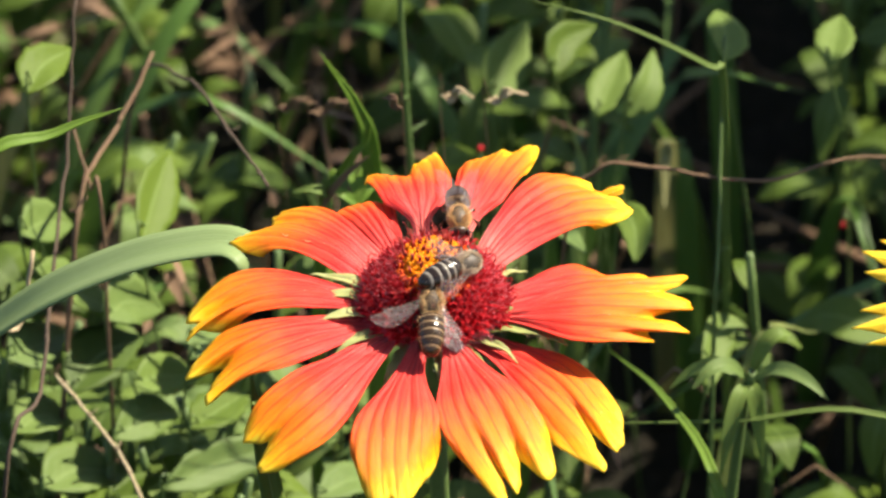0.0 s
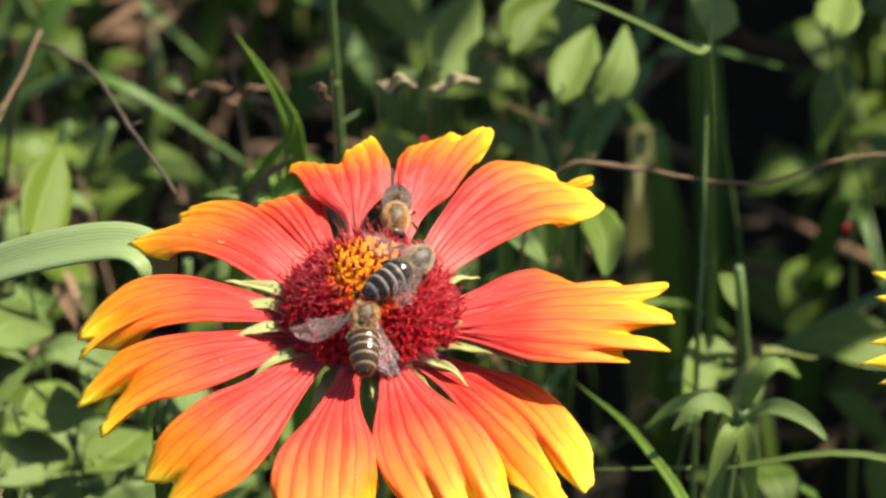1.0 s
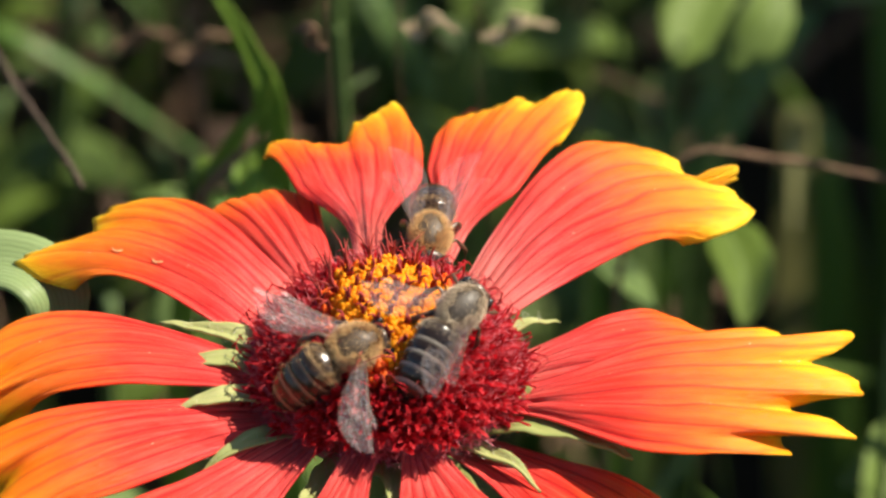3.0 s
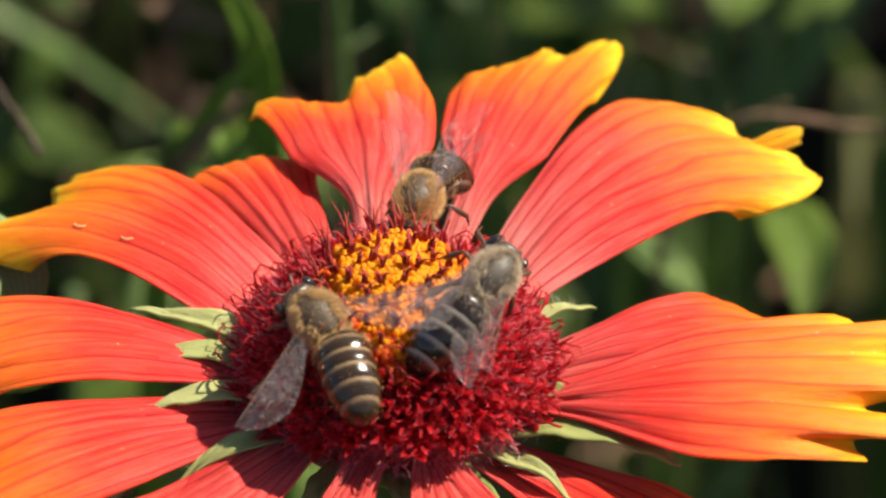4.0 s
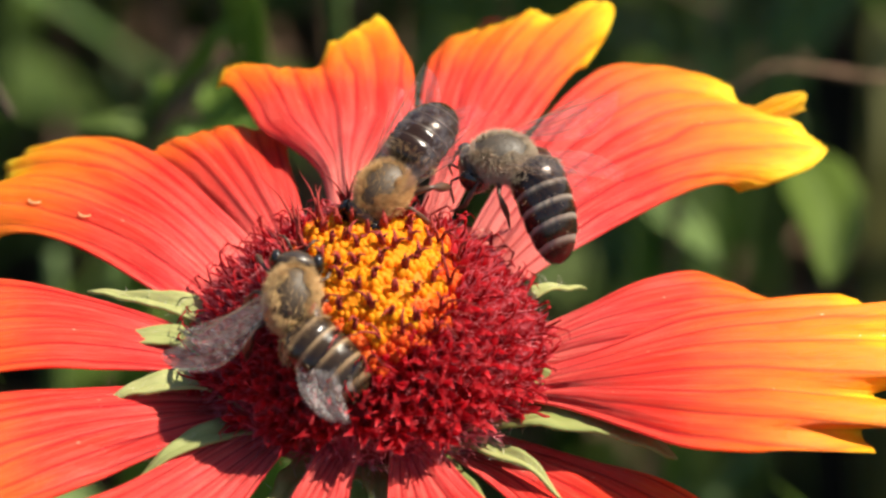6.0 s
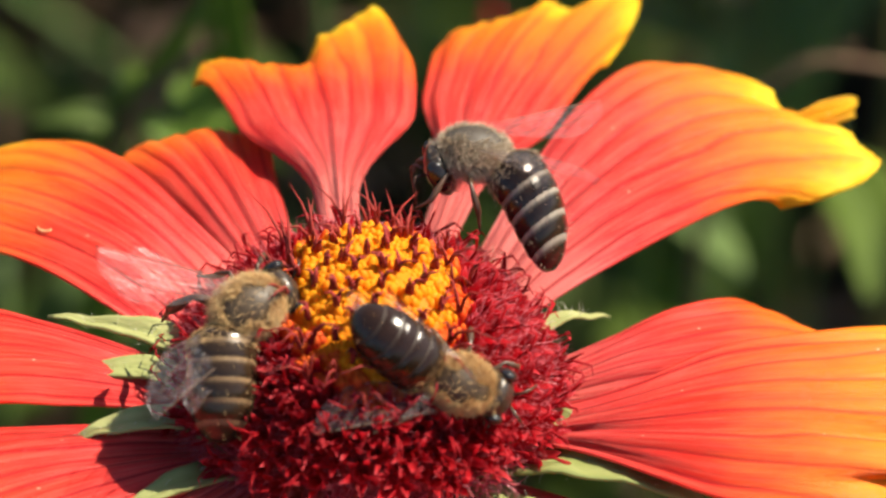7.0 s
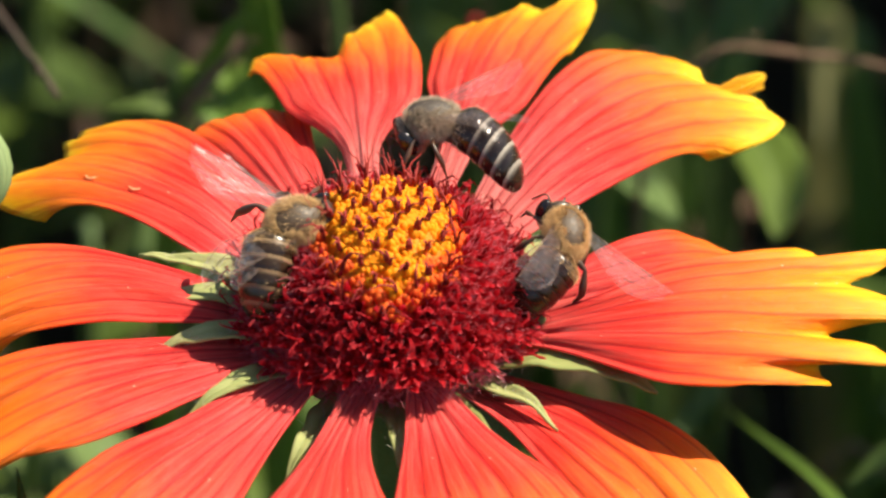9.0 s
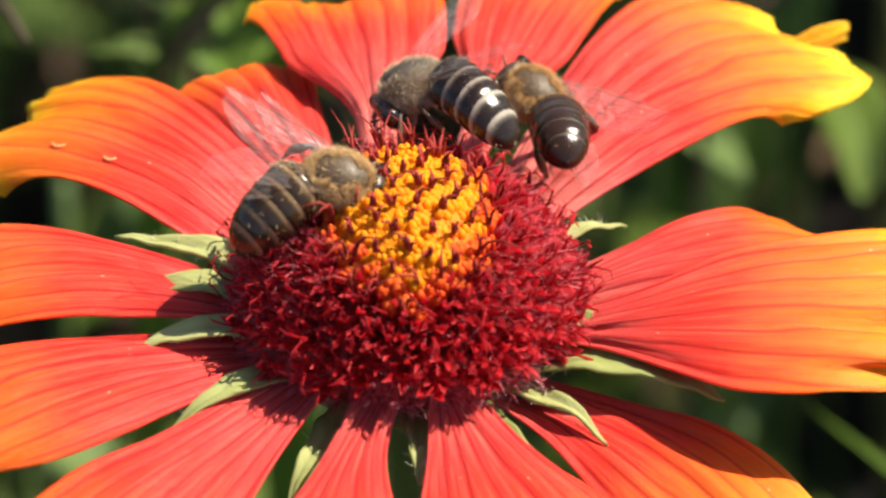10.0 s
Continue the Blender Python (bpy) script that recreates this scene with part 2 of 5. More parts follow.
TWIG = plain_material("dry_twig", (0.10, 0.055, 0.028), (0.22, 0.125, 0.065), 1500, 0.8, 0.7)
DARK_TWIG = plain_material("dark_twig", (0.035, 0.022, 0.013), (0.10, 0.058, 0.032), 1500, 0.8, 0.7)
STRAW = plain_material("dry_straw", (0.36, 0.26, 0.14), (0.55, 0.44, 0.28), 1500, 0.7, 0.4, 0.1)
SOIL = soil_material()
YELLOW = floret_material("yellow_floret", (0.80, 0.20, 0.004), (0.90, 0.33, 0.005), (0.93, 0.44, 0.008))
ORANGE = floret_material("orange_floret", (0.66, 0.03, 0.012), (0.80, 0.075, 0.014), (0.88, 0.19, 0.02))
CRIMSON = floret_material("crimson_floret", (0.30, 0.004, 0.009), (0.54, 0.009, 0.018), (0.72, 0.065, 0.085))
CRIMSON_HAIR = fuzz_material("crimson_hair", (0.60, 0.025, 0.05), (0.88, 0.30, 0.35), 0.45, 0.4)
PALE_HAIR = fuzz_material("pale_hair", (0.55, 0.50, 0.36), (0.75, 0.72, 0.6))
SCAR = plain_material("petal_scar", (0.85, 0.42, 0.16), (0.92, 0.62, 0.30), 2000, 0.6)
AWN = plain_material("dark_awn", (0.22, 0.008, 0.005), (0.36, 0.022, 0.010), 2000, 0.75)
CORE = plain_material("disc_core", (0.26, 0.004, 0.008), (0.38, 0.012, 0.014), 2000, 0.8)
WING = wing_material()


# ---- mesh helpers ----
def part(name, bm, material, parent=None, label="", smooth=True):
    me = bpy.data.meshes.new(name)
    bm.to_mesh(me)
    bm.free()
    me.materials.append(material)
    if smooth:
        me.polygons.foreach_set("use_smooth", [True] * len(me.polygons))
    ob = new(name, me)
    if parent is not None:
        ob.parent = parent
    if label:
        tagged(ob, label)
    return ob


def empty(name, place=(0, 0, 0)):
    ob = new(name)
    ob.location = place
    ob.empty_display_size = 0.002
    return ob


def sheet(bm, rows, top=1.0):
    """A grid of points as a skin, with the UV map along: u along the rows, v across."""
    uv = bm.loops.layers.uv.get("along") or bm.loops.layers.uv.new("along")
    made = [[bm.verts.new(p) for p in row] for row in rows]
    nr, nc = len(rows), len(rows[0])
    for i in range(nr - 1):
        for j in range(nc - 1):
            f = bm.faces.new((made[i][j], made[i + 1][j], made[i + 1][j + 1], made[i][j + 1]))
            for loop, (a, b) in zip(f.loops, ((i, j), (i + 1, j), (i + 1, j + 1), (i, j + 1))):
                loop[uv].uv = (top * a / (nr - 1), b / (nc - 1))


def loft(bm, rings, sides=14, closed=True):
    """Rings of (centre, axis across, axis up): a tube through them, with u along and v round."""
    uv = bm.loops.layers.uv.get("along") or bm.loops.layers.uv.new("along")
    made = []
    for c, a, b in rings:
        made.append([bm.verts.new(Vector(c) + Vector(a) * math.cos(k * 2 * math.pi / sides) + Vector(b) * math.sin(k * 2 * math.pi / sides)) for k in range(sides)])
    n = len(rings)
    for i in range(n - 1):
        for k in range(sides):
            l = (k + 1) % sides
            f = bm.faces.new((made[i][k], made[i][l], made[i + 1][l], made[i + 1][k]))
            for loop, (a, b) in zip(f.loops, ((i, k), (i, k + 1), (i + 1, k + 1), (i + 1, k))):
                loop[uv].uv = (a / (n - 1), b / sides)
    if closed:
        for ring, at in ((made[0][::-1], 0.0), (made[-1], 1.0)):
            f = bm.faces.new(ring)
            for loop in f.loops:
                loop[uv].uv = (at, 0.5)


def tube(bm, points, radii, sides=6):
    """A round tube along points."""
    pts = [Vector(p) for p in points]
    rings = []
    for i, p in enumerate(pts):
        way = (pts[min(i + 1, len(pts) - 1)] - pts[max(i - 1, 0)]).normalized()
        a = way.cross(Vector((0.31, 0.17, 0.93)))
        if a.length < 0.1:
            a = way.cross(Vector((1, 0, 0)))
        a.normalize()
        rings.append((p, a * radii[i], way.cross(a) * radii[i]))
    loft(bm, rings, sides)


def smooth_line(points, steps=6):
    """Catmull-Rom through points."""
    p = [Vector(q) for q in points]
    p = [p[0] * 2 - p[1]] + p + [p[-1] * 2 - p[-2]]
    out = []
    for i in range(1, len(p) - 2):
        for k in range(steps):
            t = k / steps
            out.append(0.5 * (2 * p[i] + (p[i + 1] - p[i - 1]) * t + (2 * p[i - 1] - 5 * p[i] + 4 * p[i + 1] - p[i + 2]) * t * t
                              + (3 * p[i] - p[i - 1] - 3 * p[i + 1] + p[i + 2]) * t ** 3))
    out.append(p[-2])
    return out


def blade(bm, points, width, face=Vector((0, -0.6, 0.8)), fold=0.25, shape=None, across=5, sag=0.0):
    """A leaf or grass blade along points: tapered, folded along its midrib."""
    line = smooth_line(points)
    rows, n = [], len(line) - 1
    for i, p in enumerate(line):
        t = i / n
        way = (line[min(i + 1, n)] - line[max(i - 1, 0)]).normalized()
        side = way.cross(face).normalized()
        up = side.cross(way).normalized()
        w = width * (shape(t) if shape else (1 - t ** 2.2) * min(1, 0.45 + 3 * t)) + 0.00006
        rows.append([p + side * w * s + up * (abs(s) * w * fold - sag * w * s * s) for s in np.linspace(-1, 1, across)])
    sheet(bm, rows)


def hairs(bm, spots, length, width, lean=0.4, bend=0.3, rng=random):
    """Short tapered hairs at spots of (place, normal)."""
    uv = bm.loops.layers.uv.get("along") or bm.loops.layers.uv.new("along")
    for p, nrm in spots:
        way = (nrm + Vector((rng.gauss(0, lean), rng.gauss(0, lean), rng.gauss(0, lean)))).normalized()
        l = length * rng.uniform(0.55, 1.25)
        a = way.cross(Vector((rng.gauss(0, 1), rng.gauss(0, 1), rng.gauss(0, 1)))).normalized()
        mid = p + way * l * 0.55
        tip = p + way * l + (a * rng.gauss(0, bend) + Vector((0, 0, -bend * 0.3))) * l * 0.5
        b = way.cross(a)
        w = width
        base = [bm.verts.new(p + a * w), bm.verts.new(p - a * w)]
        half = [bm.verts.new(mid + a * w * 0.7), bm.verts.new(mid - a * w * 0.7)]
        top = bm.verts.new(tip)
        for f, us in ((bm.faces.new((base[0], base[1], half[1], half[0])), (0, 0, 0.55, 0.55)), (bm.faces.new((half[0], half[1], top)), (0.55, 0.55, 1))):
            for loop, u in zip(f.loops, us):
                loop[uv].uv = (u, 0.5)


# ---- ground ----
def ground():
    bm = bmesh.new()
    lines = sorted(set([round(v, 4) for v in np.linspace(-0.6, 0.6, 90)] + [-2500, -400, -60, -12, -4, -1.6, -1, 1, 1.6, 4, 12, 60, 400, 2500]))
    rows = [[Vector((x, y, (noise.noise(Vector((x * 18, y * 18, 0))) * 0.008 + noise.noise(Vector((x * 70, y * 70, 3))) * 0.003 - 0.004) * (1 if abs(x) < 1.2 and abs(y) < 1.2 else 0)))
             for x in lines] for y in lines]
    sheet(bm, rows)
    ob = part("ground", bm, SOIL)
    return tagged(ob, "dark crumbly garden soil with bits of dead leaf, darkened further for shade", "soil", kind="structure")


ground()


# ---- flower ----
def petal(parent, angle, heading, claw, left, right, rim, low, arch, lift, seed, ripe=1.0, neck=0.5, hidden=0.0, curl=False, scars=()):
    """A ray petal in millimetres, (along, across) its heading from the claw: the widest places left and right, and the toothed rim from left to right."""
    rng = random.Random(seed)
    root = Vector((7.2 * math.cos(radians(angle)), 7.2 * math.sin(radians(angle)), -4.0 + lift))
    d = Vector((math.cos(radians(heading)), math.sin(radians(heading)), 0))
    side = Vector((-d.y, d.x, 0))
    ph = rng.uniform(0, 6)
    nr, nc = 36, 67
    steps = [0.0]
    for (a0, b0), (a1, b1) in zip(rim, rim[1:]):
        steps.append(steps[-1] + abs(b1 - b0) + 0.30 * abs(a1 - a0))
    across = np.linspace(0, steps[-1], nc)
    edge = np.array([np.interp(across, steps, [q[k] for q in rim]) for k in (0, 1)]).T
    soft = edge.copy()
    soft[1:-1] = 0.27 * edge[:-2] + 0.46 * edge[1:-1] + 0.27 * edge[2:]
    rows = []
    for i in range(nr):
        t = i / (nr - 1)
        row = []
        for j in range(nc):
            s = 1 - 2 * j / (nc - 1)                         # +1 is the left side
            h = (s + 1) / 2
            rag = 0.35 * noise.noise(Vector((s * 9, seed * 1.3, 4.2))) + 0.2 * noise.noise(Vector((s * 23, seed * 1.3, 9.2)))
            ends = (soft[j][0] + rag, soft[j][1])
            mid = (right[0] + (left[0] - right[0]) * h, right[1] + (left[1] - right[1]) * h)
            k0, k1, k2 = (1 - t) * (1 - 2 * t), 4 * t * (1 - t), t * (2 * t - 1)
            u = k1 * mid[0] + k2 * ends[0]
            v = k0 * s * claw + k1 * mid[1] + k2 * ends[1]
            axis = k1 * (left[1] + right[1]) / 2 + k2 * (soft[0][1] + soft[-1][1]) / 2
            e = max(0, min(1, (t - (0.12 if neck > 0.44 else 0.28)) / (0.38 if neck > 0.44 else 0.22)))
            v = axis + (v - axis) * (neck + (1 - neck) * e * e * (3 - 2 * e))
            z = (low + 4.0) * t + arch * 4 * t * (1 - t)
            z -= 0.8 * s * s * math.sin(math.pi * min(1, t * 0.9)) - 0.9 * abs(s) ** 1.5 * max(0, 1 - t * 3.2)
            z += (0.20 * math.cos(s * 8.5 + ph) + 0.09 * math.cos(s * 19 + 2 * ph)) * min(1, t * 2.2) * (1 - 0.5 * t)
            z += 0.22 * noise.noise(Vector((u * 0.16, v * 0.22, seed * 3.1)))
            z += 0.45 * noise.noise(Vector((s * 2.6, 1.7, seed))) * max(0, (t - 0.62) / 0.38) ** 2
            row.append((root + d * u + side * v + Vector((0, 0, z))) * MM)
        rows.append(row[::-1])
    bm = bmesh.new()
    sheet(bm, rows, ripe)
    lay = bm.loops.layers.uv["along"]
    for f in bm.faces:                                       # the colours begin where the claw comes out from behind the disc
        for loop in f.loops:
            loop[lay].uv.x = ripe * max(0.0, loop[lay].uv.x / ripe - hidden) / (1 - hidden)
    ob = part("petal", bm, PETAL, parent)
    for t, s in scars:
        # a pale shred of skin, curled up from the petal
        c = rows[round(t * (nr - 1))][round((s + 1) / 2 * (nc - 1))]
        bm = bmesh.new()
        tube(bm, [c + (d * 0.42 * math.cos(k) + side * 0.32 * math.sin(k) * (1 if k < 2 else 0.6)) * MM + Vector((0, 0, 0.02 + 0.03 * k)) * MM for k in (0.2, 0.9, 1.6, 2.4, 3.3)], [0.02 * MM, 0.06 * MM, 0.07 * MM, 0.05 * MM, 0.02 * MM], 5)
        part("scar", bm, SCAR, ob, "pale curled shred of skin")
    if curl:
        # the rolled-up lobe at its end
        bm = bmesh.new()
        a, b = rim[4]
        foot = root + d * (a - 3.6) + side * (b + 0.9) + Vector((0, 0, low + 4.3))
        rows = []
        for i in range(9):
            t = i / 8
            rad = 0.85 * (0.35 + 0.8 * t) * (1 - 0.35 * max(0, t - 0.75) * 4)
            rows.append([(foot + d * (4.8 * t + 0.3 * math.sin(k)) + side * (rad * math.cos(radians(k * 22 - 60)) * (1 - 0.018 * k) - 1.0 * t) + Vector((0, 0, rad * math.sin(radians(k * 22 - 60)) * (1 - 0.018 * k)))) * MM for k in range(14)])
        sheet(bm, rows)
        lay = bm.loops.layers.uv["along"]
        for f in bm.faces:
            for loop in f.loops:
                loop[lay].uv.x = 0.82 + 0.12 * loop[lay].uv.x
        lobe = part("curled_lobe", bm, PETAL, ob, "yellow rolled-up lobe")
        m = lobe.modifiers.new("thickness", "SOLIDIFY")
        m.thickness = 0.14 * MM
    m = ob.modifiers.new("thickness", "SOLIDIFY")
    m.thickness, m.offset = 0.16 * MM, -1
    return ob


def petals(flower):
    petal(flower, 98, 97, 1.3, (13.2, 4.4), (13.1, -5.2), ((17.2, 6.4), (19.0, 5.7), (18.2, 3.5), (17.5, 0.3), (20.3, -0.8), (21.0, -2.1), (22.6, -4.0), (21.7, -4.7), (19.1, -4.9)), -1.0, 2.6, 0.4, 1, 0.98, neck=0.34, hidden=0.28)
    petal(flower, 73, 73, 1.3, (15.4, 3.8), (15.5, -3.5), ((19.7, 4.5), (22.3, 4.1), (24.2, 2.0), (25.8, 0.1), (25.6, -1.4), (28.1, -3.1), (27.9, -4.9), (25.7, -5.0), (22.2, -4.6)), -2.0, 2.6, 0.2, 2, 0.97, neck=0.42, hidden=0.26)
    petal(flower, 48, 41, 1.3, (16.0, 8.1), (13.6, -3.1), ((23.1, 7.5), (25.0, 5.5), (25.9, 3.7), (25.1, 1.8), (26.6, -0.3), (26.7, -4.5), (24.4, -5.1), (21.6, -4.7), (19.7, -3.9)), -2.5, 3.4, 0.6, 3, 0.98, neck=1, hidden=0.2, curl=True)
    petal(flower, 16, 12, 1.3, (10.6, 3.8), (10.3, -5.4), ((16.0, 6.0), (18.9, 2.6), (19.0, -0.4), (16.2, -4.3)), -4.2, 3.6, -0.8, 4, 0.76, neck=0.8, hidden=0.12)
    petal(flower, -8, 4, 1.3, (12.4, 2.4), (11.9, -9.4), ((21.6, 5.6), (23.7, 4.1), (27.4, 5.4), (28.7, 4.7), (26.8, 2.7), (24.5, 1.4), (27.8, -0.1), (28.9, -2.5), (25.6, -2.5), (22.4, -3.5), (26.2, -5.1), (27.9, -7.2), (24.5, -6.5), (21.7, -6.2), (22.8, -8.5), (20.5, -7.7)), -2.2, 3.6, 0.4, 5, 0.93, neck=0.6)
    petal(flower, -42, -46, 1.6, (10.5, 7.6), (12.2, -2.2), ((18.0, 8.4), (20.6, 7.9), (23.4, 6.2), (26.7, 3.0), (27.8, 0.6), (24.8, 1.0), (21.7, 1.5), (25.6, -0.7), (28.1, -1.6), (28.8, -2.8), (24.3, -3.7), (20.3, -4.1)), -7.2, 1.8, -0.5, 6, neck=0.75)
    petal(flower, -69, -68, 1.6, (12.1, 5.6), (12.4, -7.3), ((18.0, 7.1), (24.8, 5.3), (26.8, 4.0), (26.7, 2.9), (21.2, 1.4), (26.3, -0.5), (27.8, -1.8), (26.0, -1.8), (23.1, -2.0), (28.1, -3.2), (29.1, -4.1), (26.9, -5.1), (21.3, -5.4)), -8.0, 2.4, 1.0, 7, neck=0.7)
    petal(flower, -101, -97, 2.0, (13.9, 3.9), (17.0, -7.3), ((16.1, 4.6), (20.8, 4.2), (25.7, 2.3), (27.4, 1.6), (28.4, 0.4), (27.5, -1.1), (28.7, -2.1), (28.2, -3.8), (26.0, -5.2), (22.8, -5.8)), -8.0, 3.0, 1.3, 8, neck=0.5)
    petal(flower, -135, -132, 1.7, (18.9, 7.5), (16.8, -4.6), ((26.0, 4.7), (29.1, 4.5), (31.2, 3.1), (30.5, 1.9), (27.6, 0.7), (25.7, -0.1), (27.4, -1.2), (28.0, -2.7), (26.1, -4.4), (24.2, -5.2)), -6.5, 3.0, 1.1, 9, neck=0.75)
    petal(flower, -159, -156, 1.3, (16.1, 5.0), (15.6, -5.1), ((20.7, 1.0), (23.8, 1.5), (26.7, 3.7), (28.7, 4.7), (28.1, 3.1), (25.4, 0.2), (23.0, -1.5), (27.0, -1.0), (29.3, -0.9), (27.8, -3.1), (25.5, -5.0), (23.1, -6.6)), -4.5, 3.6, 0.6, 10, neck=0.9)
    petal(flower, -180, -175, 1.3, (13.6, 2.2), (14.7, -6.0), ((19.8, 1.6), (22.4, 2.7), (25.1, 2.1), (27.0, 4.3), (26.7, 2.4), (25.1, 1.3), (23.0, 0.7), (25.0, 1.0), (26.9, 1.1), (26.6, -0.6), (25.3, -3.1), (22.8, -5.4)), -3.5, 4.2, 0.8, 11, neck=0.9)
    petal(flower, 144, 152, 3.4, (12.3, 1.7), (11.4, -7.4), ((18.4, 2.9), (21.2, 3.3), (23.9, 2.6), (22.3, -0.3), (20.3, -2.9), (20.7, -4.6), (20.6, -6.6), (19.4, -8.0), (17.4, -8.5)), -2.6, 3.4, 0.3, 12, 0.96, neck=1, hidden=0.1, scars=((0.55, 0.5), (0.68, 0.5)))
    petal(flower, 114, 118, 1.3, (11.6, 2.3), (10.2, -3.4), ((15.7, 4.9), (15.7, 1.9), (15.8, 0.1), (15.3, -2.1), (14.0, -4.1), (13.0, -4.8)), -1.6, 1.4, -0.2, 13, 0.72, neck=0.9, hidden=0.15)


def dome(r):
    return 5.6 - 0.060 * r * r - 0.00028 * r ** 4


def floret_mesh(kind, seed, material):
    rng = random.Random(seed)
    bm = bmesh.new()
    if kind == "bud":
        loft(bm, [((0, 0, z), (r, 0, 0), (0, r, 0)) for z, r in ((-0.6, 0.6), (0.5, 0.74), (1.1, 0.66), (1.5, 0.40), (1.65, 0.06))], 8)
        for k in range(5):
            a = k * 1.2566 + rng.uniform(-0.3, 0.3)
            e = Vector((math.cos(a), math.sin(a), 0)) * rng.uniform(0.36, 0.5)
            h = rng.uniform(1.5, 1.95)
            tube(bm, [e + Vector((0, 0, 0.0)), e * 1.15 + Vector((0, 0, h * 0.45)), e * 1.05 + Vector((0, 0, h * 0.8)), e * 0.85 + Vector((0, 0, h))], [0.28, 0.36, 0.33, 0.12], 6)
    else:
        loft(bm, [((0, 0, z), (r, 0, 0), (0, r, 0)) for z, r in ((-0.8, 0.22), (0.4, 0.34), (1.0, 0.46))], 6, False)
        for k in range(5):
            a = k * 1.2566 + rng.uniform(-0.25, 0.25)
            e = Vector((math.cos(a), math.sin(a), 0))
            q = Vector((-e.y, e.x, 0))
            out = rng.uniform(0.75, 1.05)
            sheet(bm, [[e * 0.40 + q * 0.26 + Vector((0, 0, 0.9)), e * 0.44 + Vector((0, 0, 0.9)), e * 0.40 - q * 0.26 + Vector((0, 0, 0.9))],
                       [e * 0.62 + q * 0.17 + Vector((0, 0, 1.3)), e * 0.66 + Vector((0, 0, 1.24)), e * 0.62 - q * 0.17 + Vector((0, 0, 1.3))],
                       [e * out + q * 0.03 + Vector((0, 0, 1.55)), e * out + Vector((0, 0, 1.5)), e * out - q * 0.03 + Vector((0, 0, 1.55))]])
        for k in range(2):
            a = rng.uniform(0, 6.28)
            e = Vector((math.cos(a), math.sin(a), 0))
            tube(bm, [Vector((0, 0, 0.6)), e * 0.1 + Vector((0, 0, 1.6)), e * 0.55 + Vector((0, 0, 2.2)), e * 1.0 + Vector((0, 0, 2.1))], [0.06, 0.06, 0.05, 0.015], 4)
    bmesh.ops.scale(bm, vec=(MM, MM, MM), verts=bm.verts)
    me = bpy.data.meshes.new(kind + "_floret")
    bm.to_mesh(me)
    bm.free()
    me.materials.append(material)
    me.polygons.foreach_set("use_smooth", [True] * len(me.polygons))
    return me


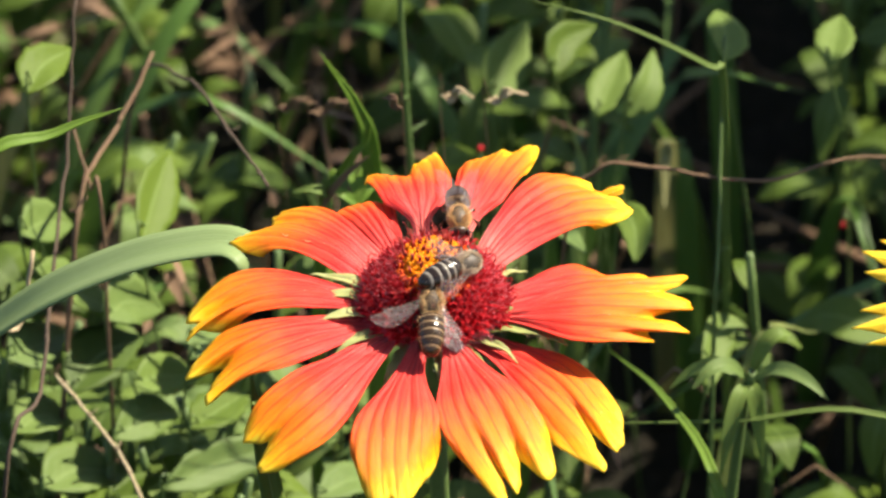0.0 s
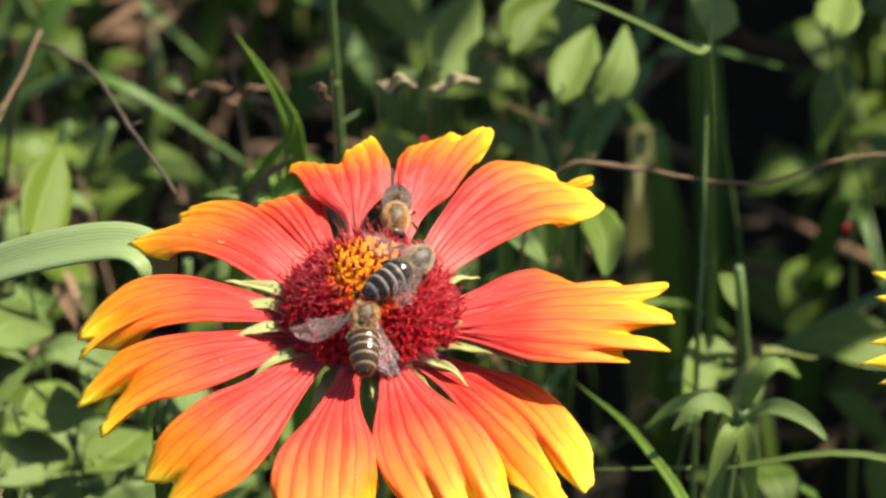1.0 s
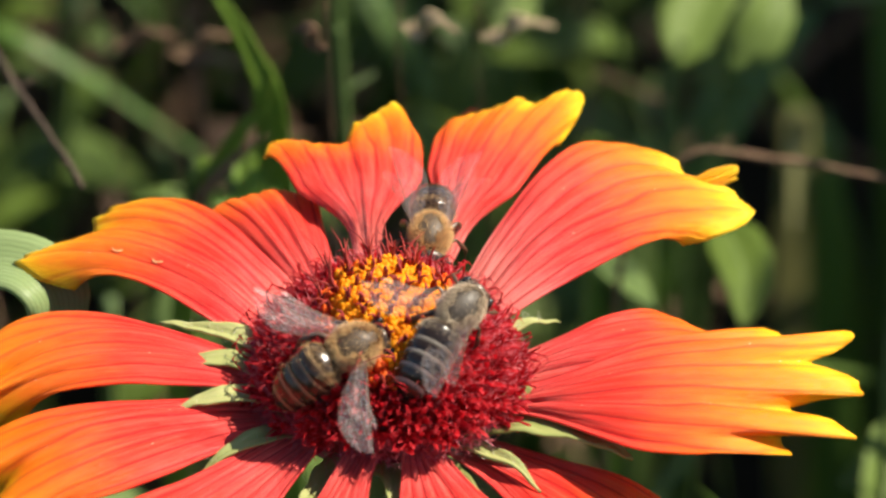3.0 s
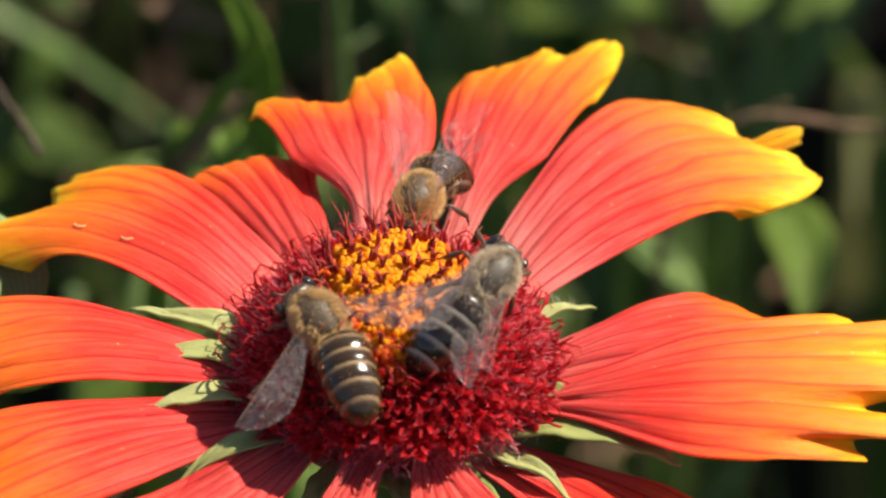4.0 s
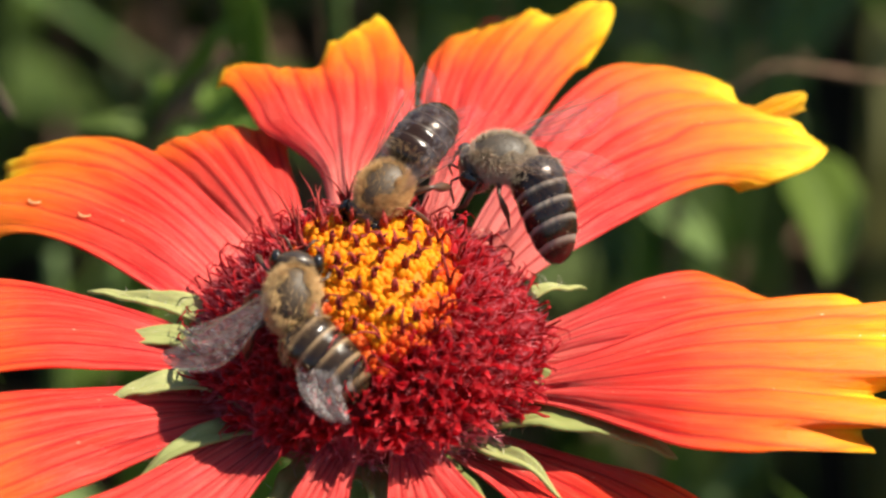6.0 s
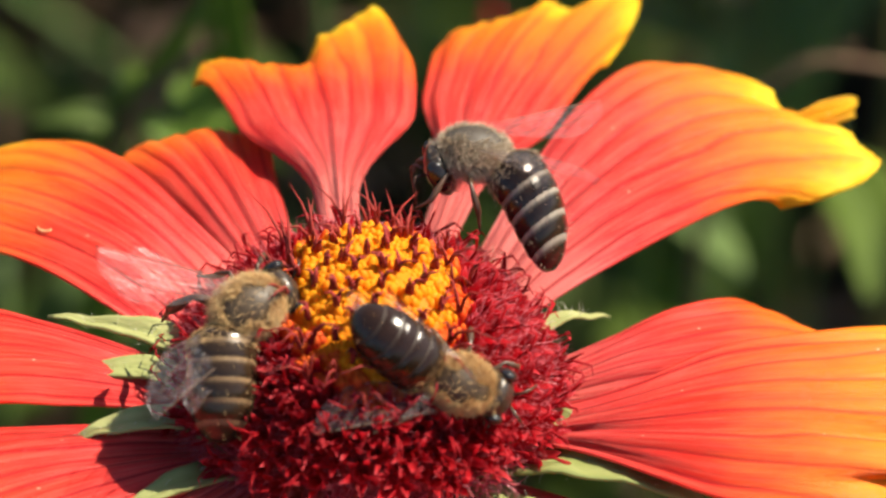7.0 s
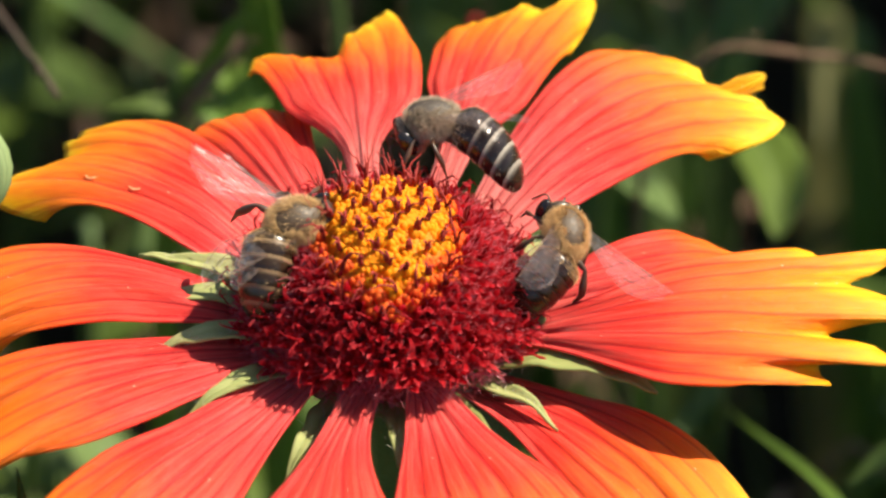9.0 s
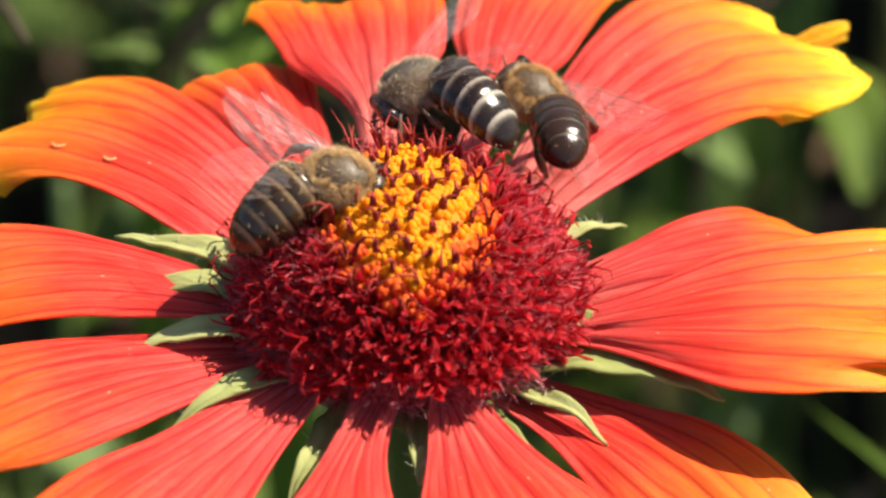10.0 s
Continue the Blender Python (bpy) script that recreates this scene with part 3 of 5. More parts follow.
def blanket_flower():
    rng = random.Random(11)
    flower = tagged(empty("blanket_flower", HEAD), "red and orange daisy-like flower with yellow petal tips", "flower")
    petals(flower)
    # the domed disc with its florets
    bm = bmesh.new()
    rings = [((0, 0, dome(r) * MM), (r * MM, 0, 0), (0, r * MM, 0)) for r in (0.01, 1.5, 3, 4.5, 6, 7.2, 8.2, 8.9)] + [((0, 0, -5.2 * MM), (7 * MM, 0, 0), (0, 7 * MM, 0))]
    loft(bm, rings[::-1], 36)
    for vert in bm.verts:
        vert.co.y *= 0.88 if vert.co.y < 0 else 1.0
    disc = part("disc", bm, CORE, flower, "domed disc, yellow in the middle and crimson round it")
    bm = bmesh.new()
    loft(bm, [((0.3 * MM, 0, 0), (r * 0.9 * MM, 0, 0), (0, r * 1.28 * MM, 0)) for r in (0.01, 1.5, 3, 4.2, 4.9)][::-1], 30)
    for vert in bm.verts:
        vert.co.z = (dome(math.hypot(vert.co.x, vert.co.y) / MM) + 1.4) * MM
    part("heart", bm, YELLOW, disc)
    yellow = [floret_mesh("bud", s, YELLOW) for s in range(3)]
    orange = [floret_mesh("bud", s + 3, ORANGE) for s in range(2)]
    crimson = [floret_mesh("open", s + 7, CRIMSON) for s in range(4)]
    golden, count = math.pi * (3 - math.sqrt(5)), 300

    def in_heart(x, y, spare=1.0):
        return math.hypot((x - 0.3) / 4.8, y / 6.5) < spare

    def seat(mesh, x, y, size, lean):
        y *= 0.88 if y < -3 and mesh in crimson else 1.0
        r = math.hypot(x, y)
        a = math.atan2(y, x)
        slope = -0.12 * r - 0.0011 * r ** 3
        nrm = Vector((-slope * math.cos(a), -slope * math.sin(a), 1)).normalized()
        nrm = (nrm + Vector((rng.gauss(0, lean), rng.gauss(0, lean), 0.0 if mesh in crimson else 1.4))).normalized()
        ob = new("floret", mesh)
        ob.parent = disc
        ob.matrix_basis = Matrix.LocRotScale(Vector((x, y, dome(r))) * MM, nrm.to_track_quat("Z", "Y") @ Euler((0, 0, rng.uniform(0, 6))).to_quaternion(), (size,) * 3)

    for k in range(count):
        r, a = 9.7 * math.sqrt((k + 0.5) / count) * rng.uniform(0.98, 1.02), k * golden
        x, y = r * math.cos(a), r * math.sin(a)
        if not in_heart(x, y, 0.96):
            seat(crimson[k % 4], x, y, rng.uniform(1.0, 1.35), 0.16)
    for k in range(150):
        r, a = math.sqrt((k + 0.5) / 150), k * golden
        x, y = 0.3 + 4.7 * r * math.cos(a), 6.4 * r * math.sin(a)
        rim = r + rng.gauss(0, 0.05) - 0.06 * math.sin(a) > 0.82
        seat(orange[k % 2] if rim else yellow[k % 3], x, y, rng.uniform(0.80, 1.08) * (1.0 - 0.10 * r), 0.12)
    # dark tufts of awns among the yellow, longer ones round it
    bm = bmesh.new()
    for k in range(62):
        r, a = math.sqrt((k + 0.5) / 62) * 1.12, k * golden + 0.7
        x, y = 0.3 + 4.7 * r * math.cos(a) + rng.gauss(0, 0.2), 6.4 * r * math.sin(a) + rng.gauss(0, 0.2)
        b = Vector((x, y, dome(math.hypot(x, y)) + 1.65))
        far = r > 0.86
        for j in range(3 if not far else rng.choice((2, 3))):
            e = Vector((x * 0.04 + rng.gauss(0, 0.25), y * 0.04 + rng.gauss(0, 0.25), 0)) * (2.0 if far else 0.8)
            h = rng.uniform(0.8, 1.2) * (1.5 if far else 0.85)
            foot = b + Vector((rng.gauss(0, 0.09), rng.gauss(0, 0.09), 0))
            tube(bm, [foot * MM, (foot + Vector((0, 0, h * 0.6)) + e * 0.3) * MM, (foot + Vector((0, 0, h)) + e * 0.9) * MM, (foot + Vector((0, 0, h * 1.05)) + e * 2.1) * MM],
                 [q * (0.7 if far else 1.0) * MM for q in (0.17, 0.15, 0.09, 0.015)], 5)
    tagged(part("bristle_tuft", bm, AWN, disc, "dark red bristles among the florets"), kind="stuff")
    bm = bmesh.new()
    spots = []
    for k in range(9000):
        r, a = 4.6 + 5.3 * math.sqrt(rng.random()), rng.uniform(0, 6.283)
        if math.hypot((r * math.cos(a) - 0.3) / 4.8, r * math.sin(a) / 6.5) < 1.02:
            continue
        slope = -0.12 * r - 0.0011 * r ** 3
        n = Vector((-slope * math.cos(a), -slope * math.sin(a), 1)).normalized()
        spots.append((Vector((r * math.cos(a), r * math.sin(a) * (0.88 if a > math.pi else 1), dome(r) + rng.uniform(0.3, 1.5))) * MM, n))
    hairs(bm, spots, 1.7 * MM, 0.036 * MM, 0.6, 0.8, rng)
    tagged(part("fringe", bm, CRIMSON_HAIR, disc, "crimson fringe of fine hairs"), kind="stuff")
    # green bracts under the petals
    for k, (a, l, w, lift) in enumerate(((-21, 11.6, 4.6, 0.6), (-10, 5.6, 1.6, 0.8), (-58, 8.0, 1.6, -0.8), (-40, 7.5, 1.5, -0.5), (-86, 6.4, 1.5, -0.8), (-116, 8.0, 1.9, -0.9), (-143, 9.6, 1.9, 1.0),
                                      (-164, 9.5, 2.0, 1.8), (164, 9.6, 1.9, 2.0), (178, 9.5, 1.9, 2.0), (130, 6.4, 1.4, 0.4), (106, 5.6, 1.4, 0.2), (85, 5.5, 1.3, 0), (58, 7, 1.1, 1), (30, 7.4, 1.1, 1.0))):
        d = Vector((math.cos(radians(a)), math.sin(radians(a)), 0))
        l, w, lift = l * 1.12, w * 0.58, lift + 0.3
        base = d * 6.8 + Vector((0, 0, -4.4))
        pts = [base, base + d * l * 0.35 + Vector((0, 0, 1.2 + lift)), base + d * l * 0.7 + Vector((0, 0, 1.5 + lift)), base + d * l + Vector((0, 0, 0.7 + lift + rng.uniform(-0.8, 0.8)))]
        bm = bmesh.new()
        blade(bm, [p * MM for p in pts], w * MM, Vector((0, 0, 1)), 0.35, lambda t: (1 - t ** 1.6) * min(1, 0.7 + t), 9)
        for vert in bm.verts:
            q = vert.co * 550
            vert.co += Vector((noise.noise(q), noise.noise(q + Vector((7, 0, 0))), 1.5 * noise.noise(q + Vector((0, 9, 0))))) * 0.26 * MM
        bract = part("bract", bm, BRACT, flower)
        m = bract.modifiers.new("thickness", "SOLIDIFY")
        m.thickness = 0.18 * MM
        bm = bmesh.new()
        line = smooth_line(pts)
        hairs(bm, [((line[i] + Vector((-d.y, d.x, 0)) * w * rng.uniform(-1, 1) * (1 - i / len(line))) * MM, (Vector((rng.gauss(0, 1), rng.gauss(0, 1), 0.8))).normalized())
                   for i in [rng.randrange(len(line) * 5 // 6) for _ in range(90)]], 0.9 * MM, 0.022 * MM, 0.3, 0.4, rng)
        tagged(part("bract_hairs", bm, PALE_HAIR, bract), kind="stuff")
    # the cup under the head, and the stalk
    bm = bmesh.new()
    loft(bm, [((0, 0, z * MM), (r * MM, 0, 0), (0, r * MM, 0)) for z, r in ((-8.2, 1.3), (-7.4, 3.2), (-6.0, 6.2), (-4.4, 7.6))], 24)
    part("calyx", bm, BRACT, flower)
    bm = bmesh.new()
    line = smooth_line([Vector((0, 0, -7.6)), Vector((1.0, 2.0, -40)), Vector((3.5, 5, -95)), Vector((5, 6, -166))])
    tube(bm, [p * MM for p in line], [1.35 * MM] * len(line), 10)
    part("stalk", bm, STEM, flower)
    return flower


flower = blanket_flower()
cam.data.dof.focus_object = flower


# ---- bees ----
def bee(label, thorax_hair, felts, dark, band, hairy, bands, width, droop, nod, long, size, front, seed):
    """A honey bee in metres: x to the front, z up, the middle of its body at the origin. Returns it with its abdomen, its waist and its wings."""
    MM = 0.001 * size
    rng = random.Random(seed)
    b = tagged(empty("honey_bee"), label, "bee", "bees on the flower")
    shell = chitin_material("bee_shell", (0.02, 0.013, 0.009), (0.055, 0.034, 0.022))
    legm = chitin_material("bee_leg", (0.030, 0.015, 0.009), (0.11, 0.05, 0.024), 0.30)
    eyem = chitin_material("bee_eye", (0.008, 0.006, 0.005), (0.02, 0.015, 0.012), 0.10)
    hair = fuzz_material("bee_hair", tuple(c * 0.85 for c in thorax_hair), tuple(min(0.85, c * 1.45 + 0.08) for c in thorax_hair), 0.55, 0.28)
    abd = abdomen_material("bee_abdomen", dark, band, hairy, bands, width, front)

    def ell(bm, c, r, n=12, m=16):
        loft(bm, [((c[0] + r[0] * math.cos(math.pi * (1 - k / n)), c[1], c[2]), (0, r[1] * max(0.02, math.sin(math.pi * k / n)), 0), (0, 0, r[2] * max(0.02, math.sin(math.pi * k / n)))) for k in range(n + 1)], m)

    def fur(c, r, count, length, lean=0.35, keep=lambda n: True):
        out = []
        while len(out) < count:
            n = Vector((rng.gauss(0, 1), rng.gauss(0, 1), rng.gauss(0, 1))).normalized()
            if keep(n):
                out.append((Vector((c[0] + r[0] * n.x, c[1] + r[1] * n.y, c[2] + r[2] * n.z)) * MM, (Vector((n.x / r[0], n.y / r[1], n.z / r[2])).normalized() + Vector((-0.75, 0, -0.1))).normalized()))
        bm = bmesh.new()
        hairs(bm, out, length * MM, 0.017 * MM, lean, 0.6, rng)
        return bm

    def mm(bm):
        bmesh.ops.scale(bm, vec=(MM, MM, MM), verts=bm.verts)
        return bm

    bm = bmesh.new()
    ell(bm, (1.75, 0, 0.25), (2.15, 1.70, 1.58))
    ell(bm, (0.35, 0, 0.75), (0.6, 0.95, 0.45), 8, 12)
    thorax = part("thorax", mm(bm), chitin_material("bee_thorax", (0.030, 0.017, 0.009), tuple(c * 0.16 for c in thorax_hair), 0.5), b)
    tagged(part("thorax_fur", fur((1.75, 0, 0.25), (2.15, 1.68, 1.56), 11000, 0.52, 0.40, lambda n: (math.hypot(n.x * 0.85 - 0.05, n.y * 1.1) > 0.62 + 0.1 * math.sin(n.x * 9)) or n.z < 0 or rng.random() < 0.05), hair, thorax), kind="stuff")
    bm = bmesh.new()
    loft(bm, [((3.55 + x * 0.95, 0, -0.5 - 0.4 * x), (0, w, 0), (0, 0, h)) for x, w, h in ((0, 0.6, 0.6), (0.12, 1.35, 1.3), (0.5, 1.68, 1.68), (0.95, 1.62, 1.68), (1.35, 1.22, 1.4), (1.7, 0.62, 0.9), (1.85, 0.1, 0.2))], 16)
    head = part("head", mm(bm), shell, b)
    tagged(part("head_fur", fur((4.2, 0, -0.72), (1.0, 1.5, 1.6), 900, 0.36, 0.4, lambda n: n.x < 0.1), hair, head), kind="stuff")
    neck = Vector((3.3, 0, 0)) * MM
    head.matrix_basis = Matrix.Translation(neck) @ Euler((0, radians(nod), 0)).to_matrix().to_4x4() @ Matrix.Translation(-neck)
    for s in (1, -1):
        bm = bmesh.new()
        ell(bm, (4.35, s * 1.36, -0.55), (0.68, 0.46, 1.18), 10, 12)
        part("eye", mm(bm), eyem, head, "glossy dark compound eye")
        bm = bmesh.new()
        tube(bm, [Vector((5.1, s * 0.3, -0.6)), Vector((5.7, s * 0.8, -0.1)), Vector((6.0, s * 1.0, -0.4)), Vector((6.5, s * 1.3, -1.6))], [0.10, 0.09, 0.10, 0.08], 6)
        part("antenna", mm(bm), legm, head)
    # abdomen: overlapping segments, bent down towards the tip
    bm = bmesh.new()
    rings, steps = [], 36
    for k in range(steps + 1):
        t = k / steps
        x = 0.0 - long * t
        z = 0.15 + 0.25 * math.sin(t * 2.4) - droop * t ** 1.9
        w = 2.02 * (math.sin(min(1, t / 0.26 + 0.18) * math.pi / 2) ** 0.8) * math.sqrt(max(0.002, 1 - max(0, (t - 0.38) / 0.62) ** 2.6))
        seg = (t * 6.0) % 1.0
        w *= 0.97 + 0.06 * seg
        rings.append(((x, 0, z), (0, -w, 0), (0, 0, w * 0.88)))
    loft(bm, rings, 20)
    ab = part("abdomen", mm(bm), abd, b)
    felt = []
    for _ in range(felts):
        t, a = rng.uniform(0.03, 0.98), rng.uniform(0, 6.283)
        k = min(steps, int(t * steps))
        c, e1, e2 = rings[k]
        n = (Vector(e1).normalized() * math.cos(a) + Vector(e2).normalized() * math.sin(a))
        felt.append(((Vector(c) + Vector(e1) * math.cos(a) + Vector(e2) * math.sin(a)) * MM, (n + Vector((-0.9, 0, 0))).normalized()))
    for _ in range(1500):
        t, a = rng.random() ** 1.6 * 0.24, rng.uniform(0, 6.283)
        c, e1, e2 = rings[int(t * steps)]
        n = (Vector(e1).normalized() * math.cos(a) + Vector(e2).normalized() * math.sin(a))
        felt.append(((Vector(c) + Vector(e1) * math.cos(a) + Vector(e2) * math.sin(a)) * MM, (n * 0.9 + Vector((-0.7, 0, 0))).normalized()))
    bm = bmesh.new()
    hairs(bm, felt, 0.40 * MM, 0.012 * MM, 0.25, 0.2, rng)
    tagged(part("abdomen_felt", bm, hair, ab), kind="stuff")

    def wing(name, length, wid, s):
        bm = bmesh.new()
        rows = []
        for i in range(22):
            t = i / 21
            f = t * length
            w = wid * (math.sin(min(1, t * 1.12 + 0.05) * math.pi * 0.62) ** 0.9) * (1 if t < 0.6 else math.sqrt(max(0.001, 1 - ((t - 0.6) / 0.4) ** 2)))
            rows.append([Vector((-f, s * (0.10 * wid - w * (1 - q)) * 1.0, 0.07 * math.sin(q * 9 + t * 5) + 0.25 * math.sin(t * 2.6) - 0.15 * q)) for q in np.linspace(0, 1, 9)])
        sheet(bm, rows)
        ob = part(name, mm(bm), WING, b)
        return ob

    wings = []
    for s in (1, -1):
        for name, l, w, root, more, up in (("forewing", 8.8, 2.7, (1.9, 1.25 * s, 1.15), 0, 10), ("hindwing", 6.2, 1.9, (1.2, 1.35 * s, 0.95), 12, 7)):
            wings.append((wing(name, l, w, s), Vector(root) * MM, s, more, up))
    # legs
    for s in (1, -1):
        for name, x0, knee, ankle, foot, thick in (("foreleg", 2.9, (3.6, 1.9, -1.0), (4.3, 2.3, -2.2), (4.8, 2.2, -3.1), 0.8),
                                                   ("midleg", 1.8, (1.7, 2.4, -0.7), (1.2, 2.9, -2.3), (0.9, 3.3, -3.4), 0.9),
                                                   ("hindleg", 0.9, (-0.6, 2.1, -0.9), (-1.9, 2.4, -2.4), (-2.6, 2.4, -3.6), 1.35)):
            j = lambda: rng.uniform(-0.3, 0.3)
            pts = [Vector((x0, 0.9 * s, -0.9)), Vector((knee[0] + j(), (knee[1] + j()) * s, knee[2] + j())), Vector((ankle[0] + j(), (ankle[1] + j()) * s, ankle[2])), Vector((foot[0] + j(), (foot[1] + j()) * s, foot[2]))]
            bm = bmesh.new()
            line, rad = [], []
            for (p, q), prof in zip(zip(pts, pts[1:]), (((0, 0.20), (0.35, 0.34), (0.9, 0.22)), ((0, 0.16), (0.6, 0.36), (1, 0.30)), ((0.1, 0.20), (0.5, 0.16), (1, 0.07)))):
                for t, r in prof:
                    line.append(p.lerp(q, t))
                    rad.append(r * thick * 0.74)
            tube(bm, line, rad, 8)
            part(name, mm(bm), legm, b)
    return b, ab, Vector((0, 0, 0.15)) * MM, wings


BEE_AMBER = bee("honey bee with tawny fur and a glossy dark abdomen", (0.60, 0.34, 0.13), 30, (0.014, 0.007, 0.004), (0.034, 0.018, 0.010), (0.030, 0.013, 0.006), 6, 0.14, 1.5, 15, 6.3, 0.86, 0.1, 1)
BEE_GREY = bee("honey bee with greyish fur and pale grey bands", (0.46, 0.36, 0.25), 200, (0.012, 0.008, 0.006), (0.30, 0.26, 0.21), (0.024, 0.014, 0.009), 6, 0.26, 2.6, 40, 7.2, 0.87, 0.24, 2)
BEE_BROWN = bee("honey bee with brown fur and sandy abdomen bands", (0.60, 0.36, 0.15), 180, (0.022, 0.012, 0.007), (0.23, 0.14, 0.065), (0.036, 0.022, 0.010), 6, 0.26, 1.6, 15, 6.8, 0.92, 0.06, 3)


# ---- grass, weeds and litter ----
def ground_cover():
    rng = random.Random(5)
    bm = bmesh.new()
    for k in range(4200):
        far = k > 520
        x, y = (rng.uniform(-0.16, 0.16), rng.uniform(-0.02, 0.34)) if not far else (rng.gauss(0, 0.55), 0.35 + rng.gauss(0, 0.5))
        if not far and -0.045 < x < 0.0 and 0.05 < y < 0.2:
            continue
        if far and abs(x) < 0.12 and -0.05 < y < 0.28:
            continue
        if x * x + y * y < 0.0009 or (not far and (x > 0.02 or x < -0.02) and y > 0.07 and rng.random() < 0.6):
            continue
        h = rng.uniform(0.03, 0.10) * (1 if not far else 1.3)
        a, bend = rng.uniform(0, 6.283), rng.uniform(0.2, 1.1)
        e = Vector((math.cos(a), math.sin(a), 0))
        p = Vector((x, y, -0.004))
        blade(bm, [p, p + Vector((0, 0, h * 0.5)) + e * h * 0.12 * bend, p + Vector((0, 0, h * (1 - 0.25 * bend))) + e * h * 0.5 * bend, p + Vector((0, 0, h * (1.05 - 0.6 * bend))) + e * h * bend],
              rng.uniform(0.0010, 0.0024), e + Vector((0, 0, 0.3)), 0.3, across=3)
    tagged(part("grass", bm, GRASS), "green grass blades among the weeds", "grass", kind="stuff")
    bm = bmesh.new()
    for k in range(420):
        x, y = rng.uniform(-0.2, 0.2), rng.uniform(-0.06, 0.4)
        a, l = rng.uniform(0, 6.283), rng.uniform(0.008, 0.05)
        e = Vector((math.cos(a), math.sin(a), rng.uniform(-0.1, 0.25)))
        p = Vector((x, y, rng.uniform(0.0, 0.02)))
        tube(bm, [p, p + e * l * 0.5 + Vector((0, 0, rng.uniform(-0.002, 0.003))), p + e * l], [0.0007, 0.0008, 0.0004], 5)
    tagged(part("litter", bm, TWIG), "dry stalks and bits of twig on the soil", "litter", kind="stuff")
    bm = bmesh.new()
    for k in range(120):
        x, y = rng.uniform(-0.09, 0.09), rng.uniform(0.06, 0.22)
        if x > 0.02 and k % 6:
            continue
        a, h, out = rng.uniform(0, 6.283), rng.uniform(0.03, 0.095), rng.uniform(0.01, 0.05)
        e = Vector((math.cos(a), math.sin(a), 0))
        p = Vector((x, y, -0.004))
        top = p + e * out + Vector((0, 0, h))
        tube(bm, [p, p.lerp(top, 0.5) + Vector((0, 0, 0.004)), top, top + e * 0.006 - Vector((0, 0, rng.uniform(0.0, 0.006)))], [0.00032, 0.0003, 0.00026, 0.00008], 5)
        for _ in range(rng.randrange(2, 6)):
            q, f = p.lerp(top, rng.uniform(0.5, 1.0)) + Vector((0, 0, 0.003)), Vector((rng.gauss(0, 1), rng.gauss(0, 1), rng.uniform(-0.6, 0.4))).normalized()
            blade(bm, [q, q + f * 0.003, q + f * rng.uniform(0.004, 0.009)], rng.uniform(0.0004, 0.0011), Vector((rng.gauss(0, 1), -0.5, 0.8)), 0.4, across=3)
    tagged(part("dry_grass", bm, TWIG), "dry brown grass stems with withered leaf bits", "grass", kind="stuff")


ground_cover()


def weed(seed, pale=False, height=0.07, leaves=9, size=0.016):
    rng = random.Random(seed)
    w = tagged(empty("weed"), "low weed with oval green leaves" if not pale else "low weed with leaves coloured paler as if sunlit", "weed", "weeds round the flower")
    bm = bmesh.new()
    top = Vector((rng.uniform(-0.02, 0.02), rng.uniform(-0.02, 0.02), height))
    line = smooth_line([Vector((0, 0, -0.006)), top * 0.5 + Vector((rng.uniform(-0.006, 0.006), 0, 0)), top])
    tube(bm, line, [0.0011 * (1 - 0.5 * i / len(line)) for i in range(len(line))], 6)
    part("stem", bm, STEM, w)
    for k in range(leaves):
        t = (k + 0.7) / leaves
        p = line[int(t * (len(line) - 1))]
        a = k * 2.4 + rng.uniform(-0.4, 0.4)
        e = Vector((math.cos(a), math.sin(a), 0))
        l = size * rng.uniform(0.7, 1.4) * (1.15 - 0.4 * t)
        up = rng.uniform(0.1, 0.8)
        bm = bmesh.new()
        wid = rng.uniform(0.15, 0.30)
        blade(bm, [p, p + e * l * 0.35 + Vector((0, 0, l * up * 0.4)), p + e * l * 0.75 + Vector((0, 0, l * up * 0.6)), p + e * l * 1.1 + Vector((0, 0, l * (up * 0.55 - 0.2)))],
              l * wid, Vector((0, 0, 1)), 0.22, lambda t: 0.05 + 0.95 * math.sin(math.pi * min(1, max(0, t - 0.12) / 0.88) ** 0.85) ** 0.9, 5, 0.15)
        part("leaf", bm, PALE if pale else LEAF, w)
    return w


